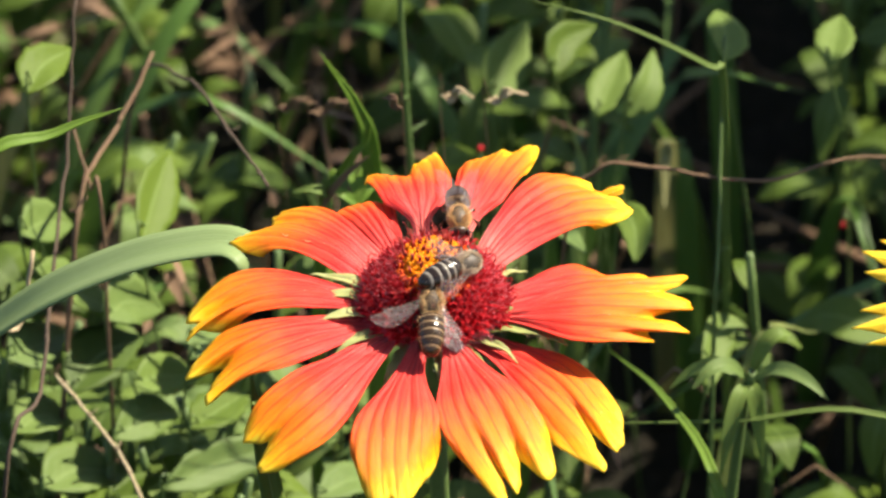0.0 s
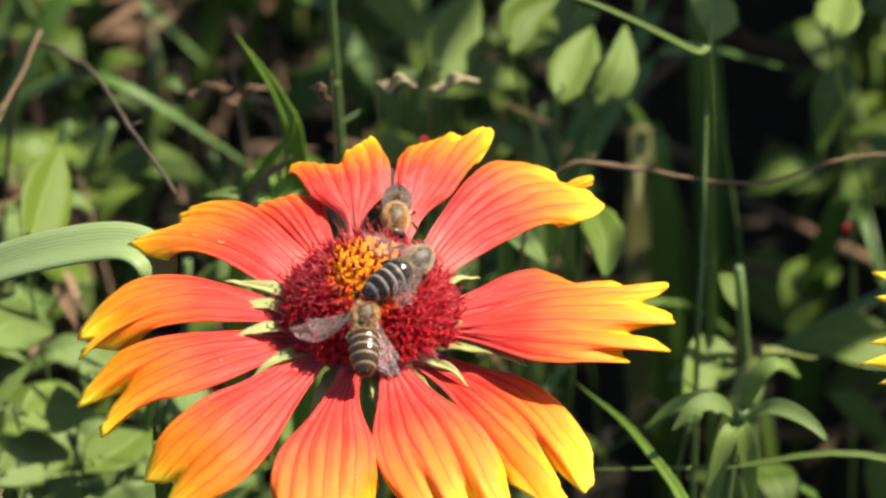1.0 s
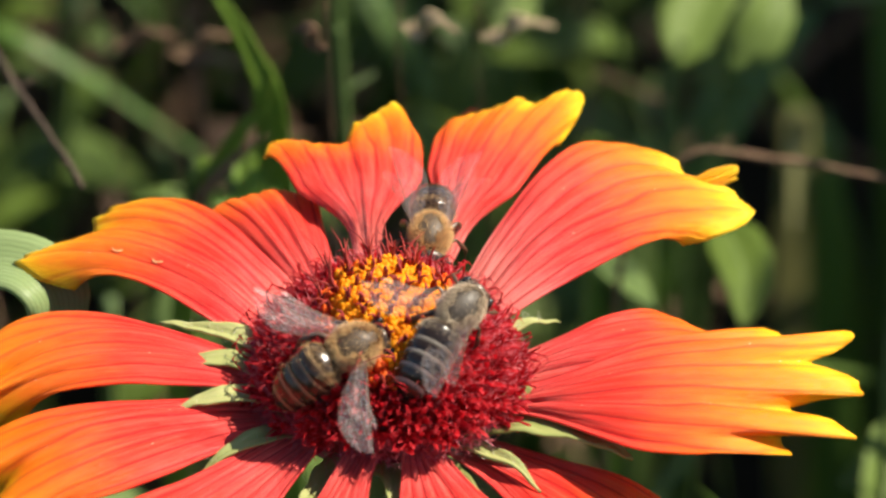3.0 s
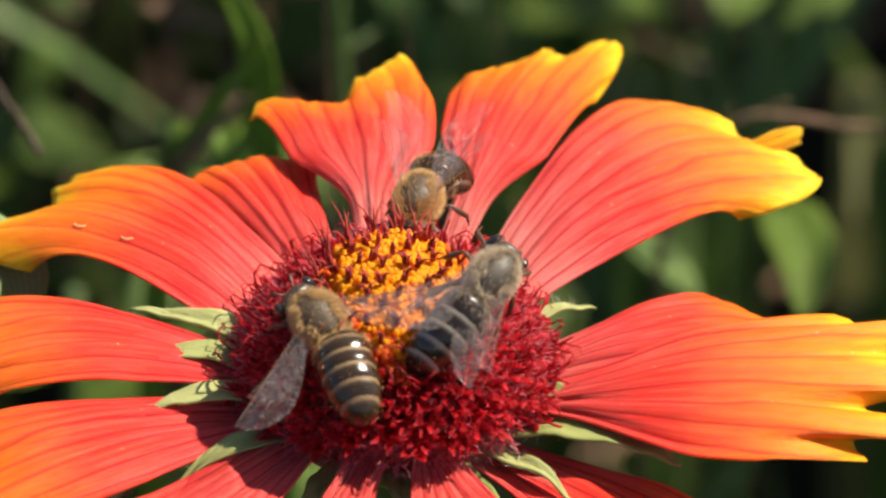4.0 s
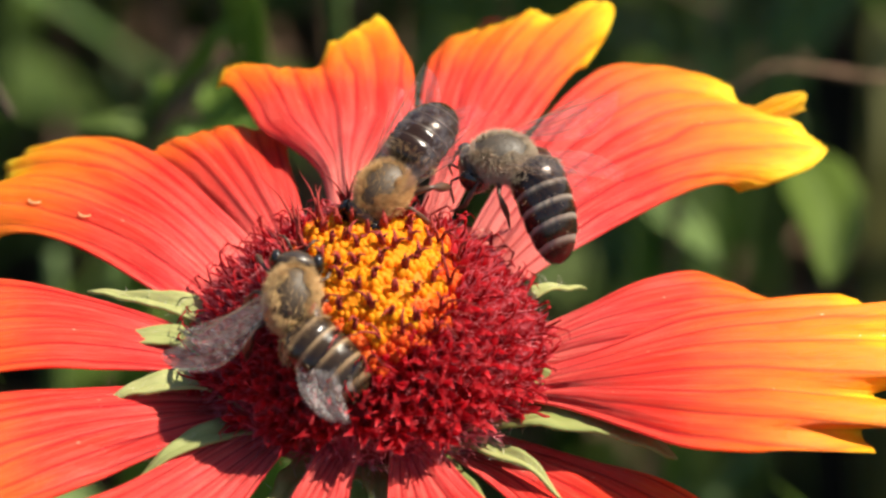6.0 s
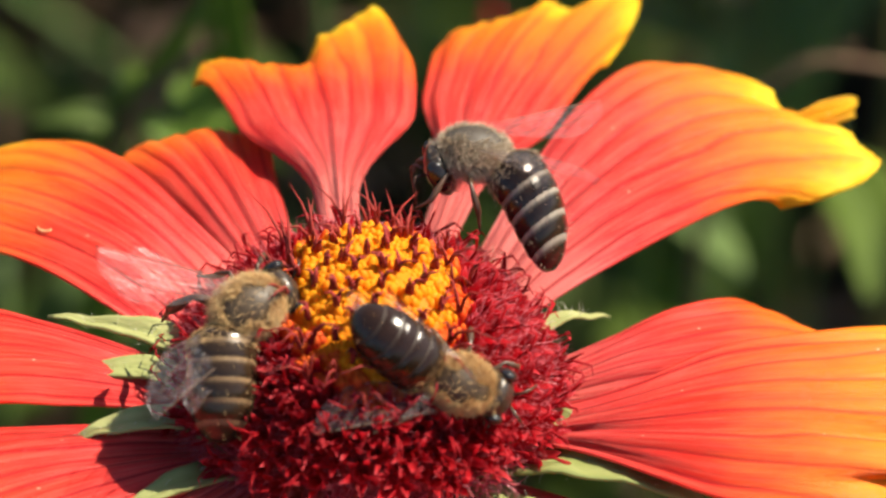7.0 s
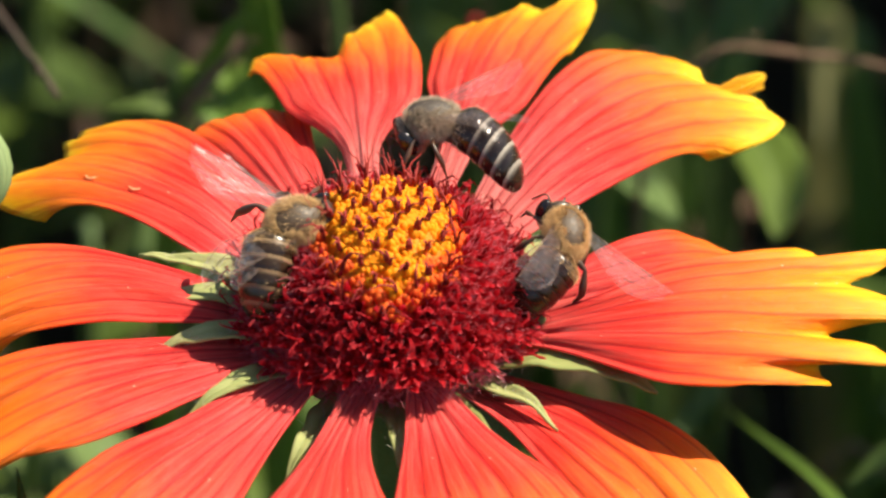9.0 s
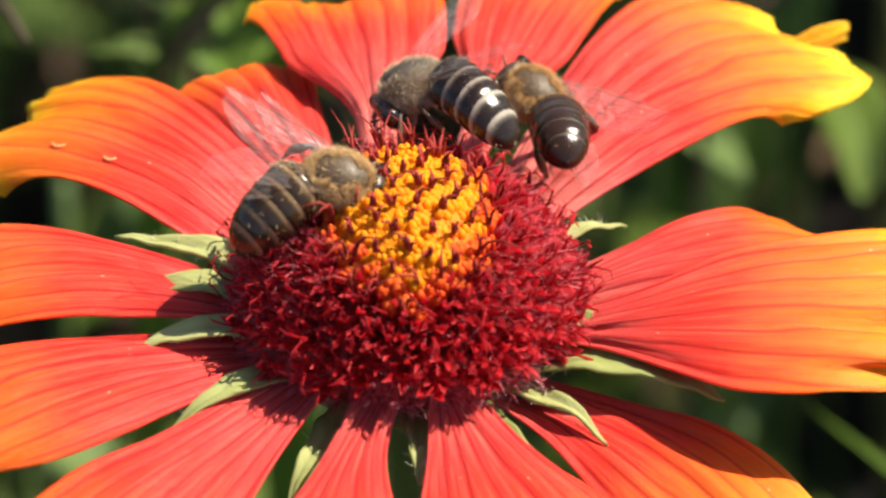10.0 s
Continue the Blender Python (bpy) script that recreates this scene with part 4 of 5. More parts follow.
def weeds():
    rng = random.Random(21)
    kinds = [weed(1), weed(2, True, 0.06, 8, 0.018), weed(3, False, 0.085, 11, 0.013), weed(4, False, 0.05, 9, 0.015), weed(5, True, 0.08, 9, 0.014), weed(6, False, 0.10, 14, 0.010), weed(7, True, 0.085, 14, 0.009), weed(8, False, 0.07, 12, 0.008)]
    spots = []
    while len(spots) < 125:
        x, y = rng.uniform(-0.14, 0.14), rng.uniform(0.0, 0.30)
        if (x > 0.02 and y > 0.03 and rng.random() < 0.86) or (x < 0.0 and y > 0.08 and rng.random() < 0.7) or (-0.045 < x < 0.0 and y > 0.07 and rng.random() < 0.7):
            continue
        if x * x + y * y > 0.0016 and all((x - a) ** 2 + (y - b) ** 2 > 0.00013 for a, b in spots):
            spots.append((x, y))
    for _ in range(34):
        spots.append((rng.uniform(-0.078, 0.0), rng.uniform(0.035, 0.095)))
    for _ in range(16):
        spots.append((rng.uniform(-0.085, -0.045), rng.uniform(0.015, 0.085)))
    # dark weeds for shade, pale ones for sun: the light is put into leaf colour
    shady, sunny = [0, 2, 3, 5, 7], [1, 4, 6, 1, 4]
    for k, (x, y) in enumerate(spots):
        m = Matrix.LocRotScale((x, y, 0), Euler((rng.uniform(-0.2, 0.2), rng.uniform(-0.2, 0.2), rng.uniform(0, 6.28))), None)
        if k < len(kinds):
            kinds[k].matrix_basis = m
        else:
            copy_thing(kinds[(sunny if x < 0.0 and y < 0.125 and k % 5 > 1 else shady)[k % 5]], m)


weeds()


# unseen weeds, added on the sun's side to throw shade on the background
def shade_weeds():
    rng = random.Random(8)
    kinds = [weed(31, False, 0.325, 28, 0.028), weed(32, False, 0.285, 24, 0.026), weed(33, False, 0.22, 24, 0.026)]
    for w in kinds:
        tagged(w, "tall weed with oval green leaves, added out of view to cast shade", "weed")
    for k, (x, y) in enumerate(((0.175, 0.17), (0.21, 0.24), (0.175, 0.12), (0.26, 0.19), (0.14, 0.23), (0.30, 0.26), (0.17, 0.145), (0.13, 0.27), (0.112, 0.24), (0.115, 0.30), (0.19, 0.28), (0.16, 0.31), (0.15, 0.21))):
        m = pose(x, y, 0, 0, 0, rng.uniform(0, 360))
        if k < 3:
            kinds[k].matrix_basis = m
        else:
            copy_thing(kinds[2 if y < 0.13 else k % 2], m)


shade_weeds()



def at(p):
    """A place in millimetres from the flower's head."""
    return HEAD + Vector(p) * MM


def lone_blade(name, label, category, points, half, material, face=(0, -0.6, 0.8), fold=0.25, shape=None, root=None, group="", thick=0.25):
    """One blade or leaf with its foot in the soil."""
    ob = tagged(empty(name, at(points[0]) if root is None else Vector(root)), label, category, group)
    o = ob.location.copy()
    bm = bmesh.new()
    blade(bm, [at(p) - o for p in points], half * MM, Vector(face), fold, shape, 7)
    lamina = part("lamina", bm, material, ob)
    m = lamina.modifiers.new("thickness", "SOLIDIFY")
    m.thickness = thick * MM
    bm = bmesh.new()
    line = smooth_line([at(p) - o for p in points])
    tube(bm, [p - Vector(face).normalized() * 0.00012 for p in line], [max(0.00003, half * 0.09 * MM * (1 - i / len(line))) for i in range(len(line))], 5)
    part("midrib", bm, material, ob)
    if root is not None:
        bm = bmesh.new()
        a, b = Vector((0, 0, -0.004)), at(points[0]) - o
        line = smooth_line([a, a.lerp(b, 0.5) + Vector((0.002, 0.001, 0.004)), b, b.lerp(at(points[1]) - o, 0.4)])
        tube(bm, line, [(0.00012 if material in (TWIG, STRAW) else 0.00026) * (1 - 0.5 * i / len(line)) for i in range(len(line))], 5)
        part("stem", bm, TWIG if material in (TWIG, STRAW) else STEM, ob)
    return ob


def oval(t):
    return 0.05 + 0.95 * math.sin(math.pi * min(1, max(0, t - 0.04) / 0.96) ** 0.75) ** 0.95


def stalk(name, label, category, points, thick, material, knots=()):
    """A stick, twig or stem along points."""
    ob = tagged(empty(name, at(points[0])), label, category)
    line = [p - ob.location for p in smooth_line([at(q) for q in points], 7)]
    n = len(line)
    bm = bmesh.new()
    tube(bm, [p + Vector((noise.noise(p * 300), noise.noise(p * 300 + Vector((5, 0, 0))), 0)) * thick * (0.3 if material is STEM else 1.3) * MM for p in line],
         [thick * MM * (1.05 - 0.45 * i / n) * (1.3 if i in knots else 1) for i in range(n)], 7)
    part("shaft", bm, material, ob)
    rng = random.Random(int(points[0][0] * 7 + points[0][1]))
    for _ in range(3):
        p = line[rng.randrange(n // 3, n - 2)]
        e = Vector((rng.gauss(0, 1), rng.gauss(0, 1), rng.uniform(0.2, 1))).normalized()
        bm = bmesh.new()
        tube(bm, [p, p + e * thick * 2.2 * MM, p + (e + Vector((0.3, 0, 0.2))) * thick * 4 * MM], [thick * 0.6 * MM, thick * 0.4 * MM, thick * 0.1 * MM], 5)
        part("side_shoot", bm, material, ob)
    return ob


def surroundings():
    # grass blades that stand out
    lone_blade("grass_blade", "broad green grass blade behind the flower", "grass", [(-6, 71, -165), (-8, 71, -90), (-9, 70, -42), (-11, 70, -30), (-16.4, 70, -19)], 1.7, BLADE)
    lone_blade("grass_blade", "arching green grass blade", "grass", [(42.5, 74, -165), (41.5, 73.5, -60), (40.6, 73, -27), (38.6, 71, -22.7), (26, 70, -14), (12, 71, -10)], 0.55, PALE)
    lone_blade("grass_blade", "long green grass blade leaning over", "grass", [(52, -8, -165), (45, 2, -90), (39.6, 9.7, -49), (32.5, 33.5, -52.5), (24.7, 49, -57)], 1.0, BLADE)
    lone_blade("grass_blade", "bright green grass blade in the sun", "grass", [(-88, 14, -165), (-82, 18, -60), (-66, 24, -4), (-52.5, 29, 2), (-43.2, 31, 4.8)], 1.3, BLADE)
    lone_blade("grass_blade", "thin pale grass stalk lying level", "grass", [(110, 33, -165), (96, 32, -75), (63, 32, -54), (42, 31.6, -54.6), (24, 31.6, -55)], 0.5, PALE)
    lone_blade("grass_blade", "curved pale grass blade", "grass", [(24, 18, -165), (28, 15, -100), (30, 12, -62), (36, 8, -66), (46, 2, -76)], 0.7, PALE)
    lone_blade("broad_leaf", "bright green narrow leaf under the flower", "leaf", [(-17, -30, -165), (-18, -30, -70), (-21, -24, -30), (-24, -12, -18), (-25.5, -3, -14)], 2.4, LEAF)
    # upright and dry stalks
    stalk("weed", "thin upright green weed stem", "weed", [(39, 62, -165), (39.5, 61, -70), (40.2, 65, -50), (40.4, 71, -38), (41, 79, -24)], 0.36, STEM)
    stalk("weed", "thin green weed stem behind the flower", "weed", [(-2, 92, -165), (-3, 92, -80), (-5, 94, -30), (-5, 96, -8)], 0.6, STEM)
    stalk("dry_stalk", "thin dark dry stalk standing among leaves", "stalk", [(-62, 8, -165), (-60, 10, -49), (-55.5, 27, -45), (-53.7, 46, -39), (-52, 65, -32), (-51, 79, -17)], 0.36, DARK_TWIG)
    stalk("dry_twig", "dry brown twig leaning over", "twig", [(-58, 40, -165), (-52, 60, -60), (-49.8, 68.5, -43.6), (-44.7, 82.6, -42.7), (-40.4, 92.6, -39)], 0.42, TWIG)
    stalk("dry_twig", "thin reddish dry twig", "twig", [(-44, 52, -165), (-46.9, 59.6, -45.9), (-49, 68.7, -43.3), (-51.5, 78, -40.6)], 0.3, TWIG)
    stalk("dry_twig", "dry brown twig lying across the weeds", "twig", [(16, 68, -165), (18, 70, -60), (23, 70, -41.5), (30.4, 70.4, -41.3), (46, 69, -42.6), (64, 75, -43.6), (90, 80, -60)], 0.3, TWIG, (14, 20, 22, 29))
    stalk("dry_twig", "short dry brown twig in the weeds", "twig", [(-50, 112, -165), (-44, 102, -60), (-36, 86, -38), (-28, 60, -27), (-23.4, 46, -23.3)], 0.34, DARK_TWIG, (20, 27))
    stalk("dry_straw", "bent piece of pale dry straw", "straw", [(-27, 18, -165), (-34, 29, -105), (-41, 38, -78), (-47, 45, -69), (-54, 51, -63)], 0.36, STRAW)
    stalk("dry_straw", "pale dry straw among the leaves", "straw", [(-64, 30, -165), (-63, 28, -48), (-58, 32, -36), (-56, 36, -26)], 0.5, STRAW)
    for k, (x, y, z, a, l) in enumerate(((-15, 91, -48, 0.5, 9), (3, 74, -31, -0.7, 8), (-20, 96, -52, 0.1, 7), (10, 84, -40, 0.2, 8), (-6, 60, -20, 2.2, 6))):
        e = Vector((math.cos(a), math.sin(a) * 0.4, 0.1)) * l
        c = Vector((x, y, z))
        lone_blade("dead_leaf", "curled dry brown leaf caught in the weeds", "dead leaf", [c - e * 0.4, c - e * 0.12 + Vector((0, 0.6, -0.9)), c + Vector((0.4, 0, 1.1)), c + e * 0.4], 0.8, STRAW if k % 2 else TWIG, (0.5 - 0.3 * k, -0.9, 0.5 + 0.1 * k), 0.5, lambda t: oval(t) * (0.75 + 0.35 * math.sin(t * 17 + x)), (at(c).x, at(c).y, 0))
    # broad leaves; the sun on some is put into a paler leaf colour
    for k, (pts, half, pale, seed) in enumerate((
            (((8, 85, -41), (10, 91, -39), (13, 97, -36)), 3.2, True, 0), (((17, 87, -38), (18, 92, -36), (23, 97, -37)), 2.6, False, 0),
            (((23, 79, -39), (25, 85, -38), (27, 91, -37)), 2.8, True, 0), (((27, 79, -39), (30, 82, -36), (31, 88, -34)), 2.2, True, 0),
            (((41, 73, -23), (41, 79, -23), (40, 84, -23)), 3.0, True, 0), (((56, 81, -31), (57, 87, -31), (58, 92, -31)), 2.6, True, 0),
            (((16, 54, -36), (18, 50, -36), (21, 45, -35)), 2.2, True, 0), (((26, 56, -34), (28, 49, -34), (28, 42, -34)), 2.4, False, 0),
            (((-57, 64, -55), (-52, 66, -61), (-44, 68, -68)), 4.0, True, 0),
            (((-42, 66, -52), (-40, 76, -51), (-38, 84, -50)), 3.4, False, 0),
            (((-52, 52, -68), (-48, 60, -68), (-42, 66, -70)), 4.2, False, 0),
            (((-56, 43, -78), (-51, 49, -80), (-43, 53, -85)), 4.0, True, 0),
            (((-39, 43, -78), (-30, 50, -79), (-14, 57, -80)), 3.0, True, 0),
            (((-35, 49, -72), (-31, 55, -74), (-27, 61, -76)), 3.0, False, 0),
            (((-61, 55, -64), (-57, 61, -67), (-53, 67, -70)), 3.8, True, 0),
            (((-47, 59, -60), (-44, 65, -62), (-39, 69, -67)), 3.6, True, 0),
            (((-60, 48, -72), (-56, 54, -74), (-52, 58, -79)), 3.4, True, 0),
            (((-46, 48, -73), (-41, 54, -74), (-37, 59, -78)), 3.0, True, 0),
            (((-47, 42, -79), (-41, 47, -83), (-35, 52, -86)), 3.0, False, 0),
            (((-17, 42, -79), (-12, 48, -81), (-7, 52, -86)), 2.6, True, 0),
            (((-59, 67, -51), (-56, 73, -54), (-52, 77, -58)), 3.2, True, 0),
            (((-35, 55, -64), (-32, 62, -66), (-28, 67, -70)), 2.8, True, 0),
            (((-62, 59, -60), (-58, 65, -62), (-55, 71, -65)), 3.2, False, 0),
            (((-43, 53, -67), (-39, 58, -70), (-34, 62, -74)), 3.0, True, 0),
            (((-58, 79, -35), (-56, 85, -35), (-52, 91, -37)), 3.0, False, 0),
            (((38, 34, -52), (40, 44, -49), (44, 46, -50)), 2.4, True, 0))):
        if pts[0][0] > 0:
            pts = [Vector(p) + Vector((p[0] * 0.012, 26, -23.5)) for p in pts]
        p0 = Vector(pts[0])
        lone_blade("broad_leaf", "green oval leaf coloured paler for the sun on it" if pale else "green oval leaf among the weeds", "leaf", [Vector(p) for p in pts], half * 1.1, PALE if pale else LEAF, (0.35 + 0.35 * math.sin(k * 2.3), -0.35 + 0.3 * math.sin(k * 4.1), 0.8), 0.3, lambda t: oval(t) * (1 + 0.06 * math.sin(t * 31 + k)),
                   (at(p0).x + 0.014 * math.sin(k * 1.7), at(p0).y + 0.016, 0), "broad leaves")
    # more leaves in the paler colour that stands for sun
    rng = random.Random(77)
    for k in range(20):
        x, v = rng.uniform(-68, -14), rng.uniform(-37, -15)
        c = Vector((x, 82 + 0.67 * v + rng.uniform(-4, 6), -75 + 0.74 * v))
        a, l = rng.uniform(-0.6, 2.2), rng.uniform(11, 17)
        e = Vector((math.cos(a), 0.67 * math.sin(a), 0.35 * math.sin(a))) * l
        lone_blade("broad_leaf", "broad green leaf behind the flower, coloured paler for the sun", "leaf", [c - e * 0.5, c + Vector((0, 0, 2.0)), c + e * 0.5], rng.uniform(3.2, 4.6), PALE, (0.5, 0.0, 0.85), 0.25, oval,
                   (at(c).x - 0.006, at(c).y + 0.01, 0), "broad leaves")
    # a small sprout beside the broad blade
    sprout = tagged(empty("weed_sprig", at((-11, 68, -165))), "small green sprout with narrow pointed leaves", "weed")
    o = sprout.location.copy()
    bm = bmesh.new()
    line = smooth_line([at(q) - o for q in ((-11, 68, -166), (-11.5, 68, -90), (-11, 67, -45.5))])
    tube(bm, line, [0.0004] * len(line), 5)
    part("stem", bm, STEM, sprout)
    for tip, wide in (((-9.4, 72, -40.5), 0.7), ((-15, 68, -43.5), 0.6), ((-8, 70.5, -44), 0.6), ((-12.4, 71.5, -41.5), 0.5), ((-13.5, 65.5, -48), 0.6)):
        a, b = Vector((-11, 67, -45.5)), Vector(tip)
        bm = bmesh.new()
        blade(bm, [at(a) - o, at(a.lerp(b, 0.5) + Vector((0, 0, 0.8))) - o, at(b) - o], wide * MM, Vector((0, -0.5, 0.8)), 0.25, oval)
        part("leaf", bm, BLADE, sprout)
    lone_blade("grass_blade", "bright green blade of a sprout behind the flower", "grass", [(-17, 68, -165), (-17, 67, -80), (-15.5, 66.2, -43), (-13.4, 66.2, -39), (-11.5, 66.2, -35), (-9.8, 66.2, -32.5), (-9, 66.2, -28)], 0.95, BLADE)
    lone_blade("dead_leaf", "narrow withered brown leaf on a sprout", "dead leaf", [(-16, 66, -45), (-14.2, 64.2, -39.4), (-11.5, 64.2, -35.7), (-9.4, 64.2, -33.6)], 0.5, TWIG, root=(-0.017, 0.066, 0))
    lone_blade("broad_leaf", "small green leaf lying level on a sprout", "leaf", [(-15, 65, -41.5), (-17.2, 64.2, -39.9), (-20.5, 64.2, -40.4)], 0.8, PALE, root=(-0.016, 0.066, 0))
    # drooping sprig
    sprig = tagged(empty("weed_sprig", at((40, 38, -165))), "light green weed sprig with drooping narrow leaves", "weed")
    bm = bmesh.new()
    o = sprig.location.copy()
    tube(bm, [p - o for p in smooth_line([at(q) for q in ((40, 38, -165), (41, 36, -90), (43, 35, -58), (44.5, 34.6, -48))])], [0.0008] * 19, 6)
    part("stem", bm, STEM, sprig)
    for tip in ((55, 26.5, -46), (36, 30, -47), (46, 30, -62), (40, 26, -60), (50, 38, -44), (33, 40, -56)):
        a, b = Vector((44, 35, -50)), Vector(tip)
        bm = bmesh.new()
        blade(bm, [at(a) - o, at(a.lerp(b, 0.35) + Vector((0, 0, 3.5))) - o, at(a.lerp(b, 0.7) + Vector((0, 0, 3))) - o, at(b) - o], 1.1 * MM, Vector((0, -0.4, 0.9)), 0.25, oval)
        part("leaf", bm, PALE, sprig)
    # small red buds
    for p in ((59.5, 118, -95), (6.5, 100, -64)):
        bud = tagged(empty("red_bud", at((p[0] + 2, p[1] + 3, -164))), "small red flower bud on a thin stem", "bud")
        o = bud.location.copy()
        bm = bmesh.new()
        line = smooth_line([at((p[0] + 2, p[1] + 3, -165)) - o, at((p[0] + 1, p[1] + 2, -100)) - o, at(p) - o])
        tube(bm, line, [0.0002] * len(line), 5)
        part("stem", bm, STEM, bud)
        bm = bmesh.new()
        c = at(p) - o
        loft(bm, [(c + Vector((0, 0, z * MM)), (r * MM, 0, 0), (0, r * MM, 0)) for z, r in ((-0.5, 0.15), (-0.2, 0.4), (0.2, 0.5), (0.5, 0.35), (0.7, 0.08))], 8)
        part("bud", bm, CRIMSON, bud)


surroundings()


def neighbour_flower():
    ob = tagged(empty("blanket_flower", at((85.5, 12, -12))), "yellow-tipped orange flower standing beside the first", "flower")
    for k in range(12):
        a = k * 30 + 9
        petal(ob, a, a, 1.2, (9, 3.6), (9, -3.6), ((15, 4.4), (20, 3.6), (16, 1.9), (21.5, 0), (16, -1.9), (20, -3.6), (15, -4.4)), -3 - 2 * math.cos(radians(a + 90)), 2.4, 0, 40 + k, 1.15)
    bm = bmesh.new()
    loft(bm, [((0, 0, z * MM), (r * MM, 0, 0), (0, r * MM, 0)) for z, r in ((-7, 1.4), (-5, 6), (-4, 7.4), (-1, 7.6), (2, 5), (3.2, 2.5), (3.6, 0.2))], 24)
    part("disc", bm, CRIMSON, ob)
    bm = bmesh.new()
    tube(bm, [Vector(p) * MM for p in ((0, 0, -6), (1, 2, -60), (2, 3, -152))], [0.0013] * 3, 8)
    part("stalk", bm, STEM, ob)


neighbour_flower()

# the long bluish leaf that reaches in beside the flower
long_leaf = lone_blade("long_leaf", "long bluish-green leaf with parallel veins, bent at the tip", "leaf",
                       [(-98, 26, -165), (-92, 24, -80), (-78, 20, -38), (-63.7, 17.8, -25), (-52.5, 16.5, -14.6), (-40.7, 15.2, -7.1), (-30, 13.7, -3.2), (-25.5, 11.5, -3.4), (-24.7, 9.6, -7.5)], 3.1, BLUISH,
                       (0.2, -0.1, 1.0), 0.2, lambda t: min(1, 0.35 + 1.3 * t) * (1 - max(0, (t - 0.86) / 0.14) ** 2.5), None, "", 0.35)


# ---- motion ----
SWAY = [
    (0, -0.46, -0.96, -1.07),
    (0.5, -0.36, 0.47, 0.53),
    (1, -0.35, 0.61, 0.67),
    (1.5, -0.31, 0.43, 0.48),
    (2, -0.18, 0.43, 0.47),
    (2.5, 0.29, 0.61, 0.68),
    (3, 0.39, 0.46, 0.51),
    (3.2, 0.38, 0.34, 0.38),
    (4.3, 0.46, 0.30, 0.33),
    (4.5, 0.66, 0.34, 0.37),
    (5, 0.22, 0.22, 0.25),
    (5.5, -0.17, 0.16, 0.18),
    (5.7, -0.41, 0.09, 0.10),
    (6.8, -0.76, 0.04, 0.04),
    (7, -1.29, -0.01, -0.01),
    (7.5, 0.44, -0.69, -0.77),
    (8, 0.85, -0.97, -1.08),
    (8.5, 1.06, -0.55, -0.61),
    (9, -0.04, -0.33, -0.37),
    (9.5, 0.61, -0.30, -0.33),
    (10, -0.48, -0.44, -0.49),
]
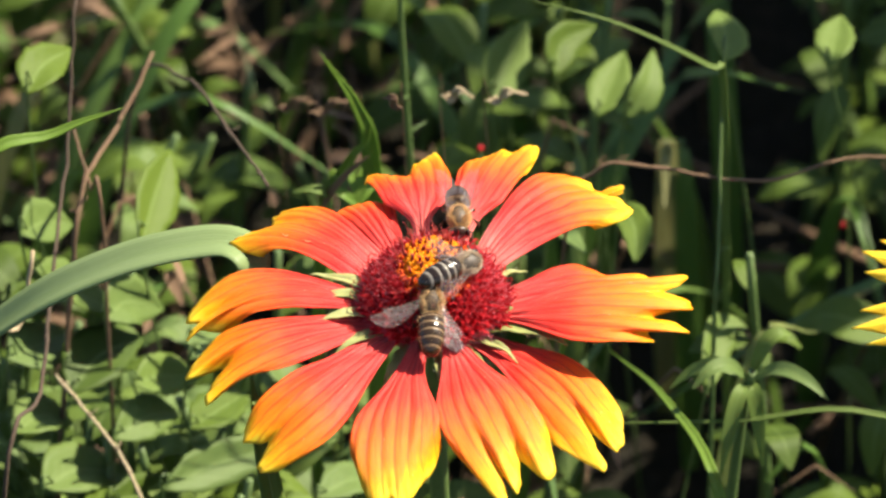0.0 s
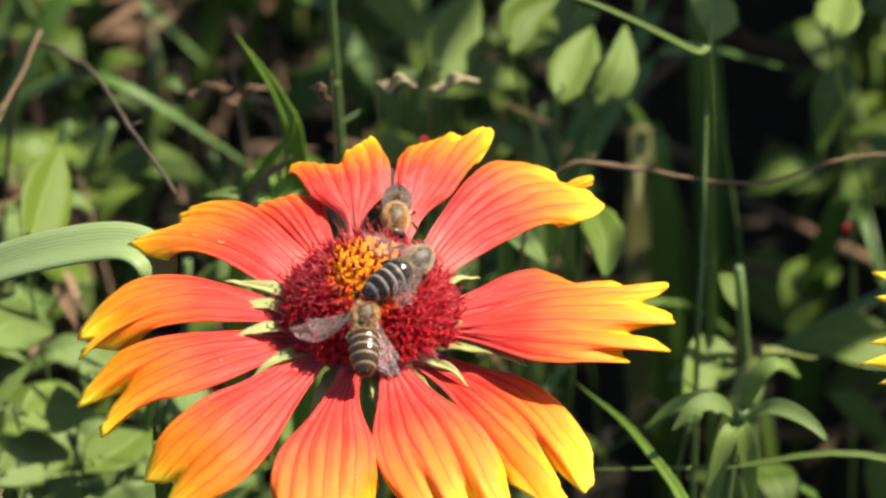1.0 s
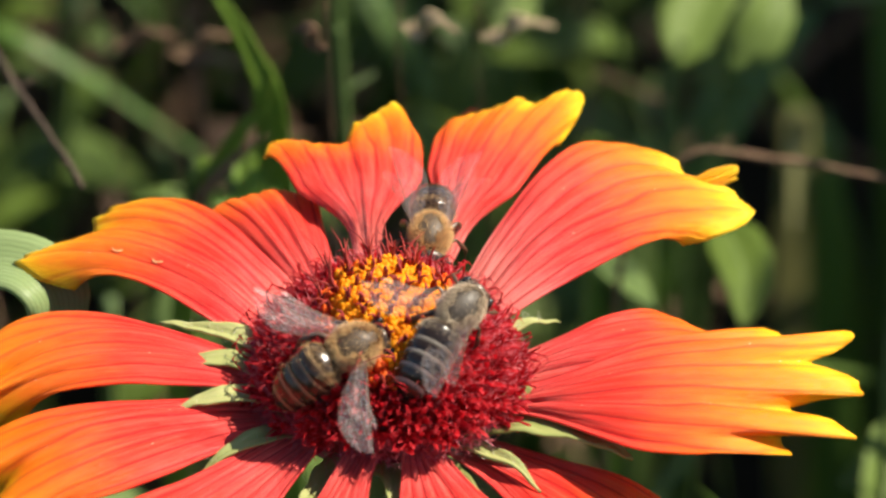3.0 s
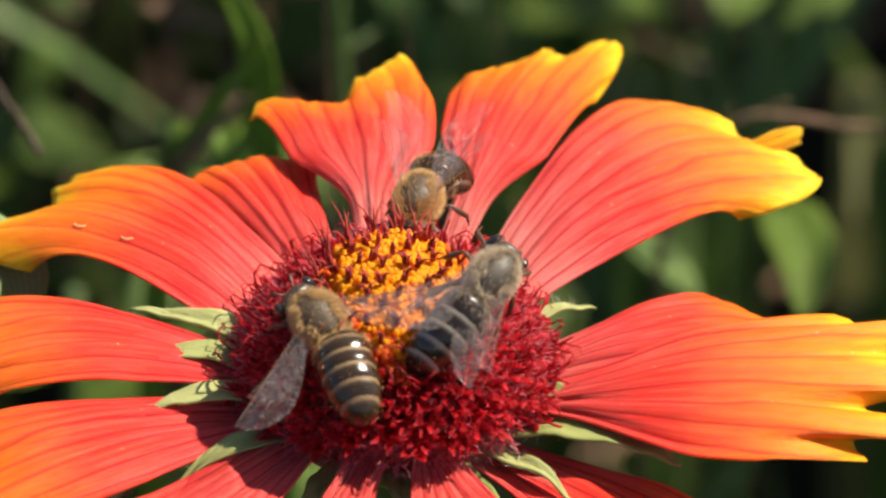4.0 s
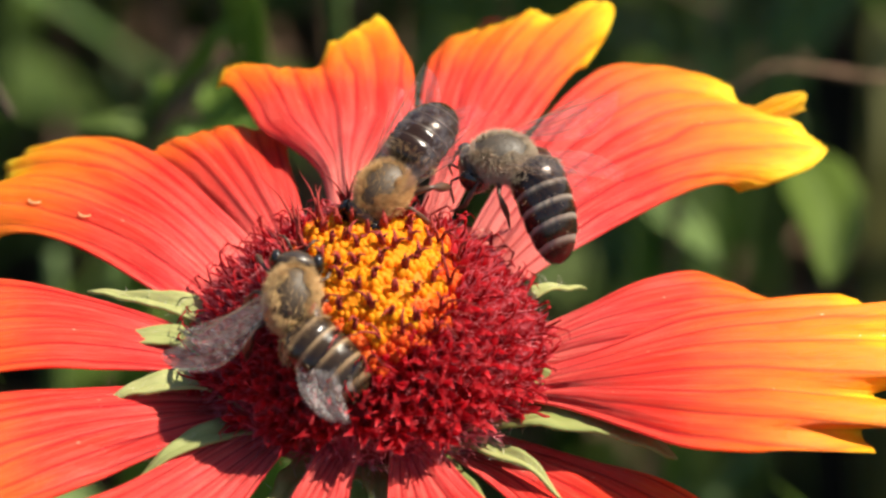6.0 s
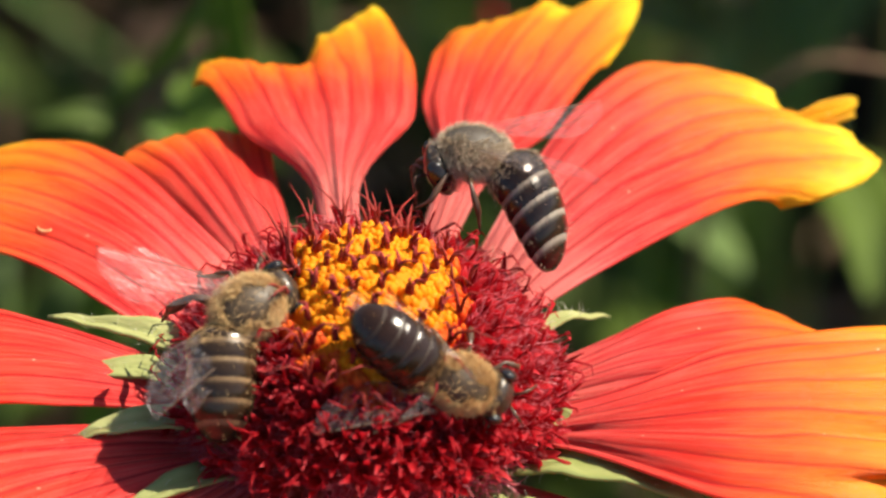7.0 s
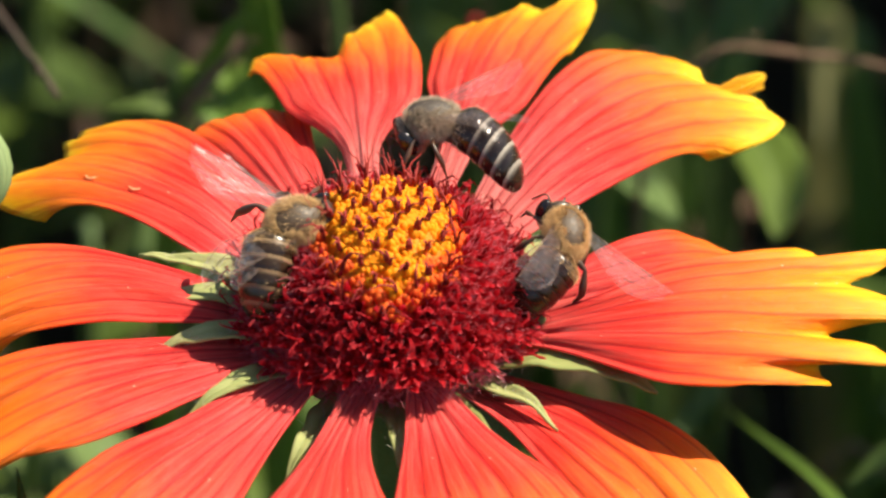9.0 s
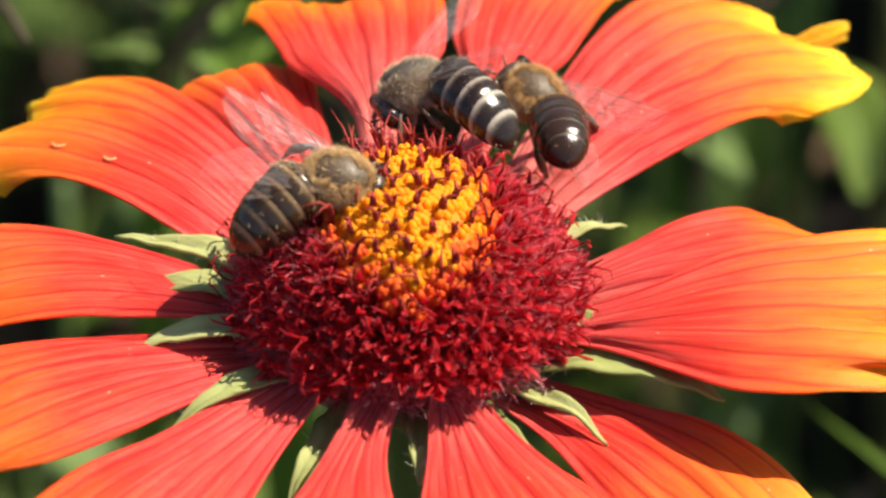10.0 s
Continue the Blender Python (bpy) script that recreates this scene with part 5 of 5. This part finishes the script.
# seconds; place and turn of the body from the flower's head; dip and swing of the abdomen; spread of the left and right wings
BEE_ROWS = {
    "amber": [
        (0, 3.6, 14.0, 2.9, 1, 8, -89, -8, 4, 14, 16),
        (0.5, 3.6, 16.5, 2.9, 0, -1, -90, -11, -1, 14, 14),
        (1, 3.3, 14.0, 2.3, -6, 5, -96, -16, 3, 16, 16),
        (1.5, 2.4, 14.0, 1.8, 3, 6, -87, -15, 1, 18, 18),
        (2, 3.6, 14.0, 1.6, -3, 8, -93, -19, 4, 20, 20),
        (2.5, 3.1, 14.0, 1.6, -1, 10, -90, -20, -13, 16, 14),
        (3, 3.3, 14.0, 1.4, -2, 4, -92, -13, -2, 18, 18),
        (3.2, 3.3, 14.0, 2.0, -5, 6, -99, -18, 0, 18, 18),
        (3.75, 2.0, 14.0, 2.0, 2, 11, -101, -28, -11, 22, 18),
        (4.3, 1.9, 8.2, 7.4, 15, 14, -108, -49, -21, 20, 25),
        (4.5, 1.2, 7.8, 7.6, 20, 11, -102, -53, -44, 24, 30),
        (5, 1.4, 7.5, 7.4, 7, 10, -121, -36, -14, 22, 22),
        (5.5, 1.6, 7.7, 7.0, -1, 13, -128, -14, -16, 10, 14),
        (5.7, 1.5, 7.9, 6.4, -17, 9, -151, -14, -3, 8, 20),
        (6.05, 2.0, 5.0, 8.3, -10, 22, -125, 10, 8, 10, 10),
        (6.4, 3.0, -0.6, 8.6, 6, 30, -88, 40, 6, 10, 10),
        (6.8, 3.8, -4.2, 5.0, 26, 31, -54, 41, 2, 12, 12),
        (7, 3.6, -5.0, 4.6, 49, 10, -17, 34, -21, 14, 30),
        (7.5, 8.3, -6.2, 3.4, 38, 3, 11, 7, -27, 10, 34),
        (8, 10.1, -3.2, 2.9, 67, -7, 52, -10, -15, 50, 60),
        (8.5, 10.9, -3.3, 2.0, 63, -11, 63, -17, -25, 62, 75),
        (9, 12.4, 0.3, 3.0, 27, -20, 94, -28, -38, 36, 50),
        (9.5, 12.6, 3.2, 2.9, 1, -23, 129, -21, -63, 14, 40),
        (10, 8.8, 11.6, 2.5, -11, -19, 136, 44, -37, 14, 24),
    ],
    "grey": [
        (0, 3.5, -2.2, 7.1, 46, 9, 35, 13, 6, 30, 20),
        (0.5, 3.4, -1.6, 7.4, 40, 6, 45, 7, 4, 30, 20),
        (1, 4.6, -1.6, 7.5, 37, -2, 45, 4, -1, 44, 18),
        (1.5, 4.2, -1.5, 6.9, 39, -4, 40, 24, 14, 44, 18),
        (2, 4.3, -3.2, 7.4, 36, -13, 43, -0, 21, 48, 16),
        (2.5, 4.3, -3.5, 7.0, 33, -16, 47, -1, 15, 48, 16),
        (3, 4.6, -3.5, 7.1, 33, -17, 46, 1, 15, 48, 16),
        (3.2, 4.5, -3.8, 6.6, 33, -17, 46, 1, 11, 46, 18),
        (3.75, 5.2, -3.3, 7.5, 37, -22, 49, 3, 3, 30, 16),
        (4.3, 6.2, -2.8, 8.1, 42, -25, 54, 2, -6, 12, 12),
        (4.5, 7.4, -1.9, 8.1, 31, -35, 78, -1, -22, 10, 20),
        (5, 8.8, 0.1, 8.3, 6, -40, 117, -4, -48, 14, 36),
        (5.5, 10.0, 5.8, 5.6, -19, -20, 169, -7, -65, 20, 28),
        (5.7, 9.8, 8.4, 5.7, -16, -5, -177, -12, -65, 16, 22),
        (6.8, 8.0, 10.2, 6.1, 13, -13, -178, -28, -44, 34, 18),
        (7, 7.1, 10.2, 6.1, 14, -12, -178, -25, -41, 38, 20),
        (7.5, 4.7, 10.4, 5.7, 14, -0, -170, -27, -41, 38, 26),
        (8, 4.6, 10.4, 5.5, 14, 1, -169, -21, -35, 36, 32),
        (8.5, 4.8, 10.6, 6.0, 16, 7, -163, -33, -51, 36, 36),
        (9, 4.8, 10.3, 6.4, 14, -4, -173, -19, -33, 34, 24),
        (9.5, 2.8, 10.4, 5.7, 15, -1, -170, -15, -30, 34, 30),
        (10, 2.0, 10.7, 6.3, 18, 10, -159, -13, -65, 34, 34),
    ],
    "brown": [
        (0, -0.2, -8.2, 3.7, 4, -40, 85, 27, 3, 66, 28),
        (0.5, 0.6, -8.9, 4.9, 2, -39, 88, 12, -8, 66, 62),
        (1, -0.7, -7.6, 3.1, 9, -39, 77, 37, 13, 64, 32),
        (1.5, -2.6, -6.8, 5.5, 21, -35, 61, 5, 25, 60, 34),
        (2, -3.2, -6.3, 5.5, 32, -32, 46, 7, 30, 60, 30),
        (2.5, -3.0, -5.4, 5.8, 33, -11, 25, -2, 35, 60, 50),
        (3, -3.7, -5.4, 5.6, 31, -8, 21, -28, 14, 40, 72),
        (3.2, -3.2, -5.9, 5.2, 29, -10, 26, -11, 2, 40, 78),
        (3.75, -3.5, -5.3, 5.1, -5, -34, 96, 44, -6, 60, 60),
        (4.3, -3.1, -4.3, 6.0, -35, -5, 157, -5, -43, 84, 40),
        (4.5, -2.3, -5.4, 4.8, -33, -13, 154, 30, -14, 78, 40),
        (5, -3.2, -5.7, 5.2, -34, -16, 153, -5, -8, 76, 34),
        (5.5, -4.6, -4.7, 5.8, -10, -40, 110, 9, 35, 50, 24),
        (5.7, -4.6, -4.9, 5.5, -1, -42, 97, 10, 45, 54, 24),
        (6.8, -7.0, -3.5, 5.4, 32, -22, 35, 5, 65, 40, 12),
        (7, -7.6, -2.4, 5.6, 35, -16, 27, 3, 60, 42, 12),
        (7.5, -7.8, -2.7, 4.4, -6, -42, 97, 6, -1, 14, 12),
        (8, -7.7, -3.9, 3.7, 2, -42, 87, 30, 5, 14, 22),
        (8.5, -6.9, -2.2, 5.6, 35, -21, 33, 3, 43, 46, 14),
        (9, -7.6, 0.3, 5.6, 34, -7, 15, -2, 64, 44, 14),
        (9.5, -7.3, 4.4, 6.5, 12, 9, -14, -22, 65, 20, 12),
        (10, -5.3, 1.4, 7.2, 22, 6, -12, -6, 56, 14, 10),
    ],
}


def swayed(t):
    """Where the flower's head stands at a time."""
    ts = [row[0] for row in SWAY]
    return HEAD + Vector([float(np.interp(t, ts, [row[k] for row in SWAY])) for k in (1, 2, 3)]) * MM


def motions():
    walk(flower, [(t, Matrix.Translation(swayed(t))) for t, *_ in SWAY])
    o = long_leaf.location.copy()
    walk(long_leaf, [(t, Matrix.Translation(o + swayed(t) - HEAD + Vector((-0.6, 0, 1)) * float(np.interp(t, (0, 5.5, 8, 9, 10), (0, 0, 4, 5.5, 5))) * MM)) for t, *_ in SWAY])
    for (thing, abdomen, waist, wings), key in ((BEE_AMBER, "amber"), (BEE_GREY, "grey"), (BEE_BROWN, "brown")):
        rows = BEE_ROWS[key]
        walk(thing, [(t, Matrix.Translation(swayed(t)) @ pose(x * MM, y * MM, z * MM, rx, ry, rz)) for t, x, y, z, rx, ry, rz, *_ in rows])
        walk(abdomen, [(row[0], Matrix.Translation(waist) @ pose(0, 0, 0, 0, row[7], row[8]) @ Matrix.Translation(-waist)) for row in rows])
        for wing, root, s, more, up in wings:
            walk(wing, [(row[0], Matrix.Translation(root) @ pose(0, 0, 0, s * 14, up, -s * (row[9 if s > 0 else 10] + more))) for row in rows])


motions()
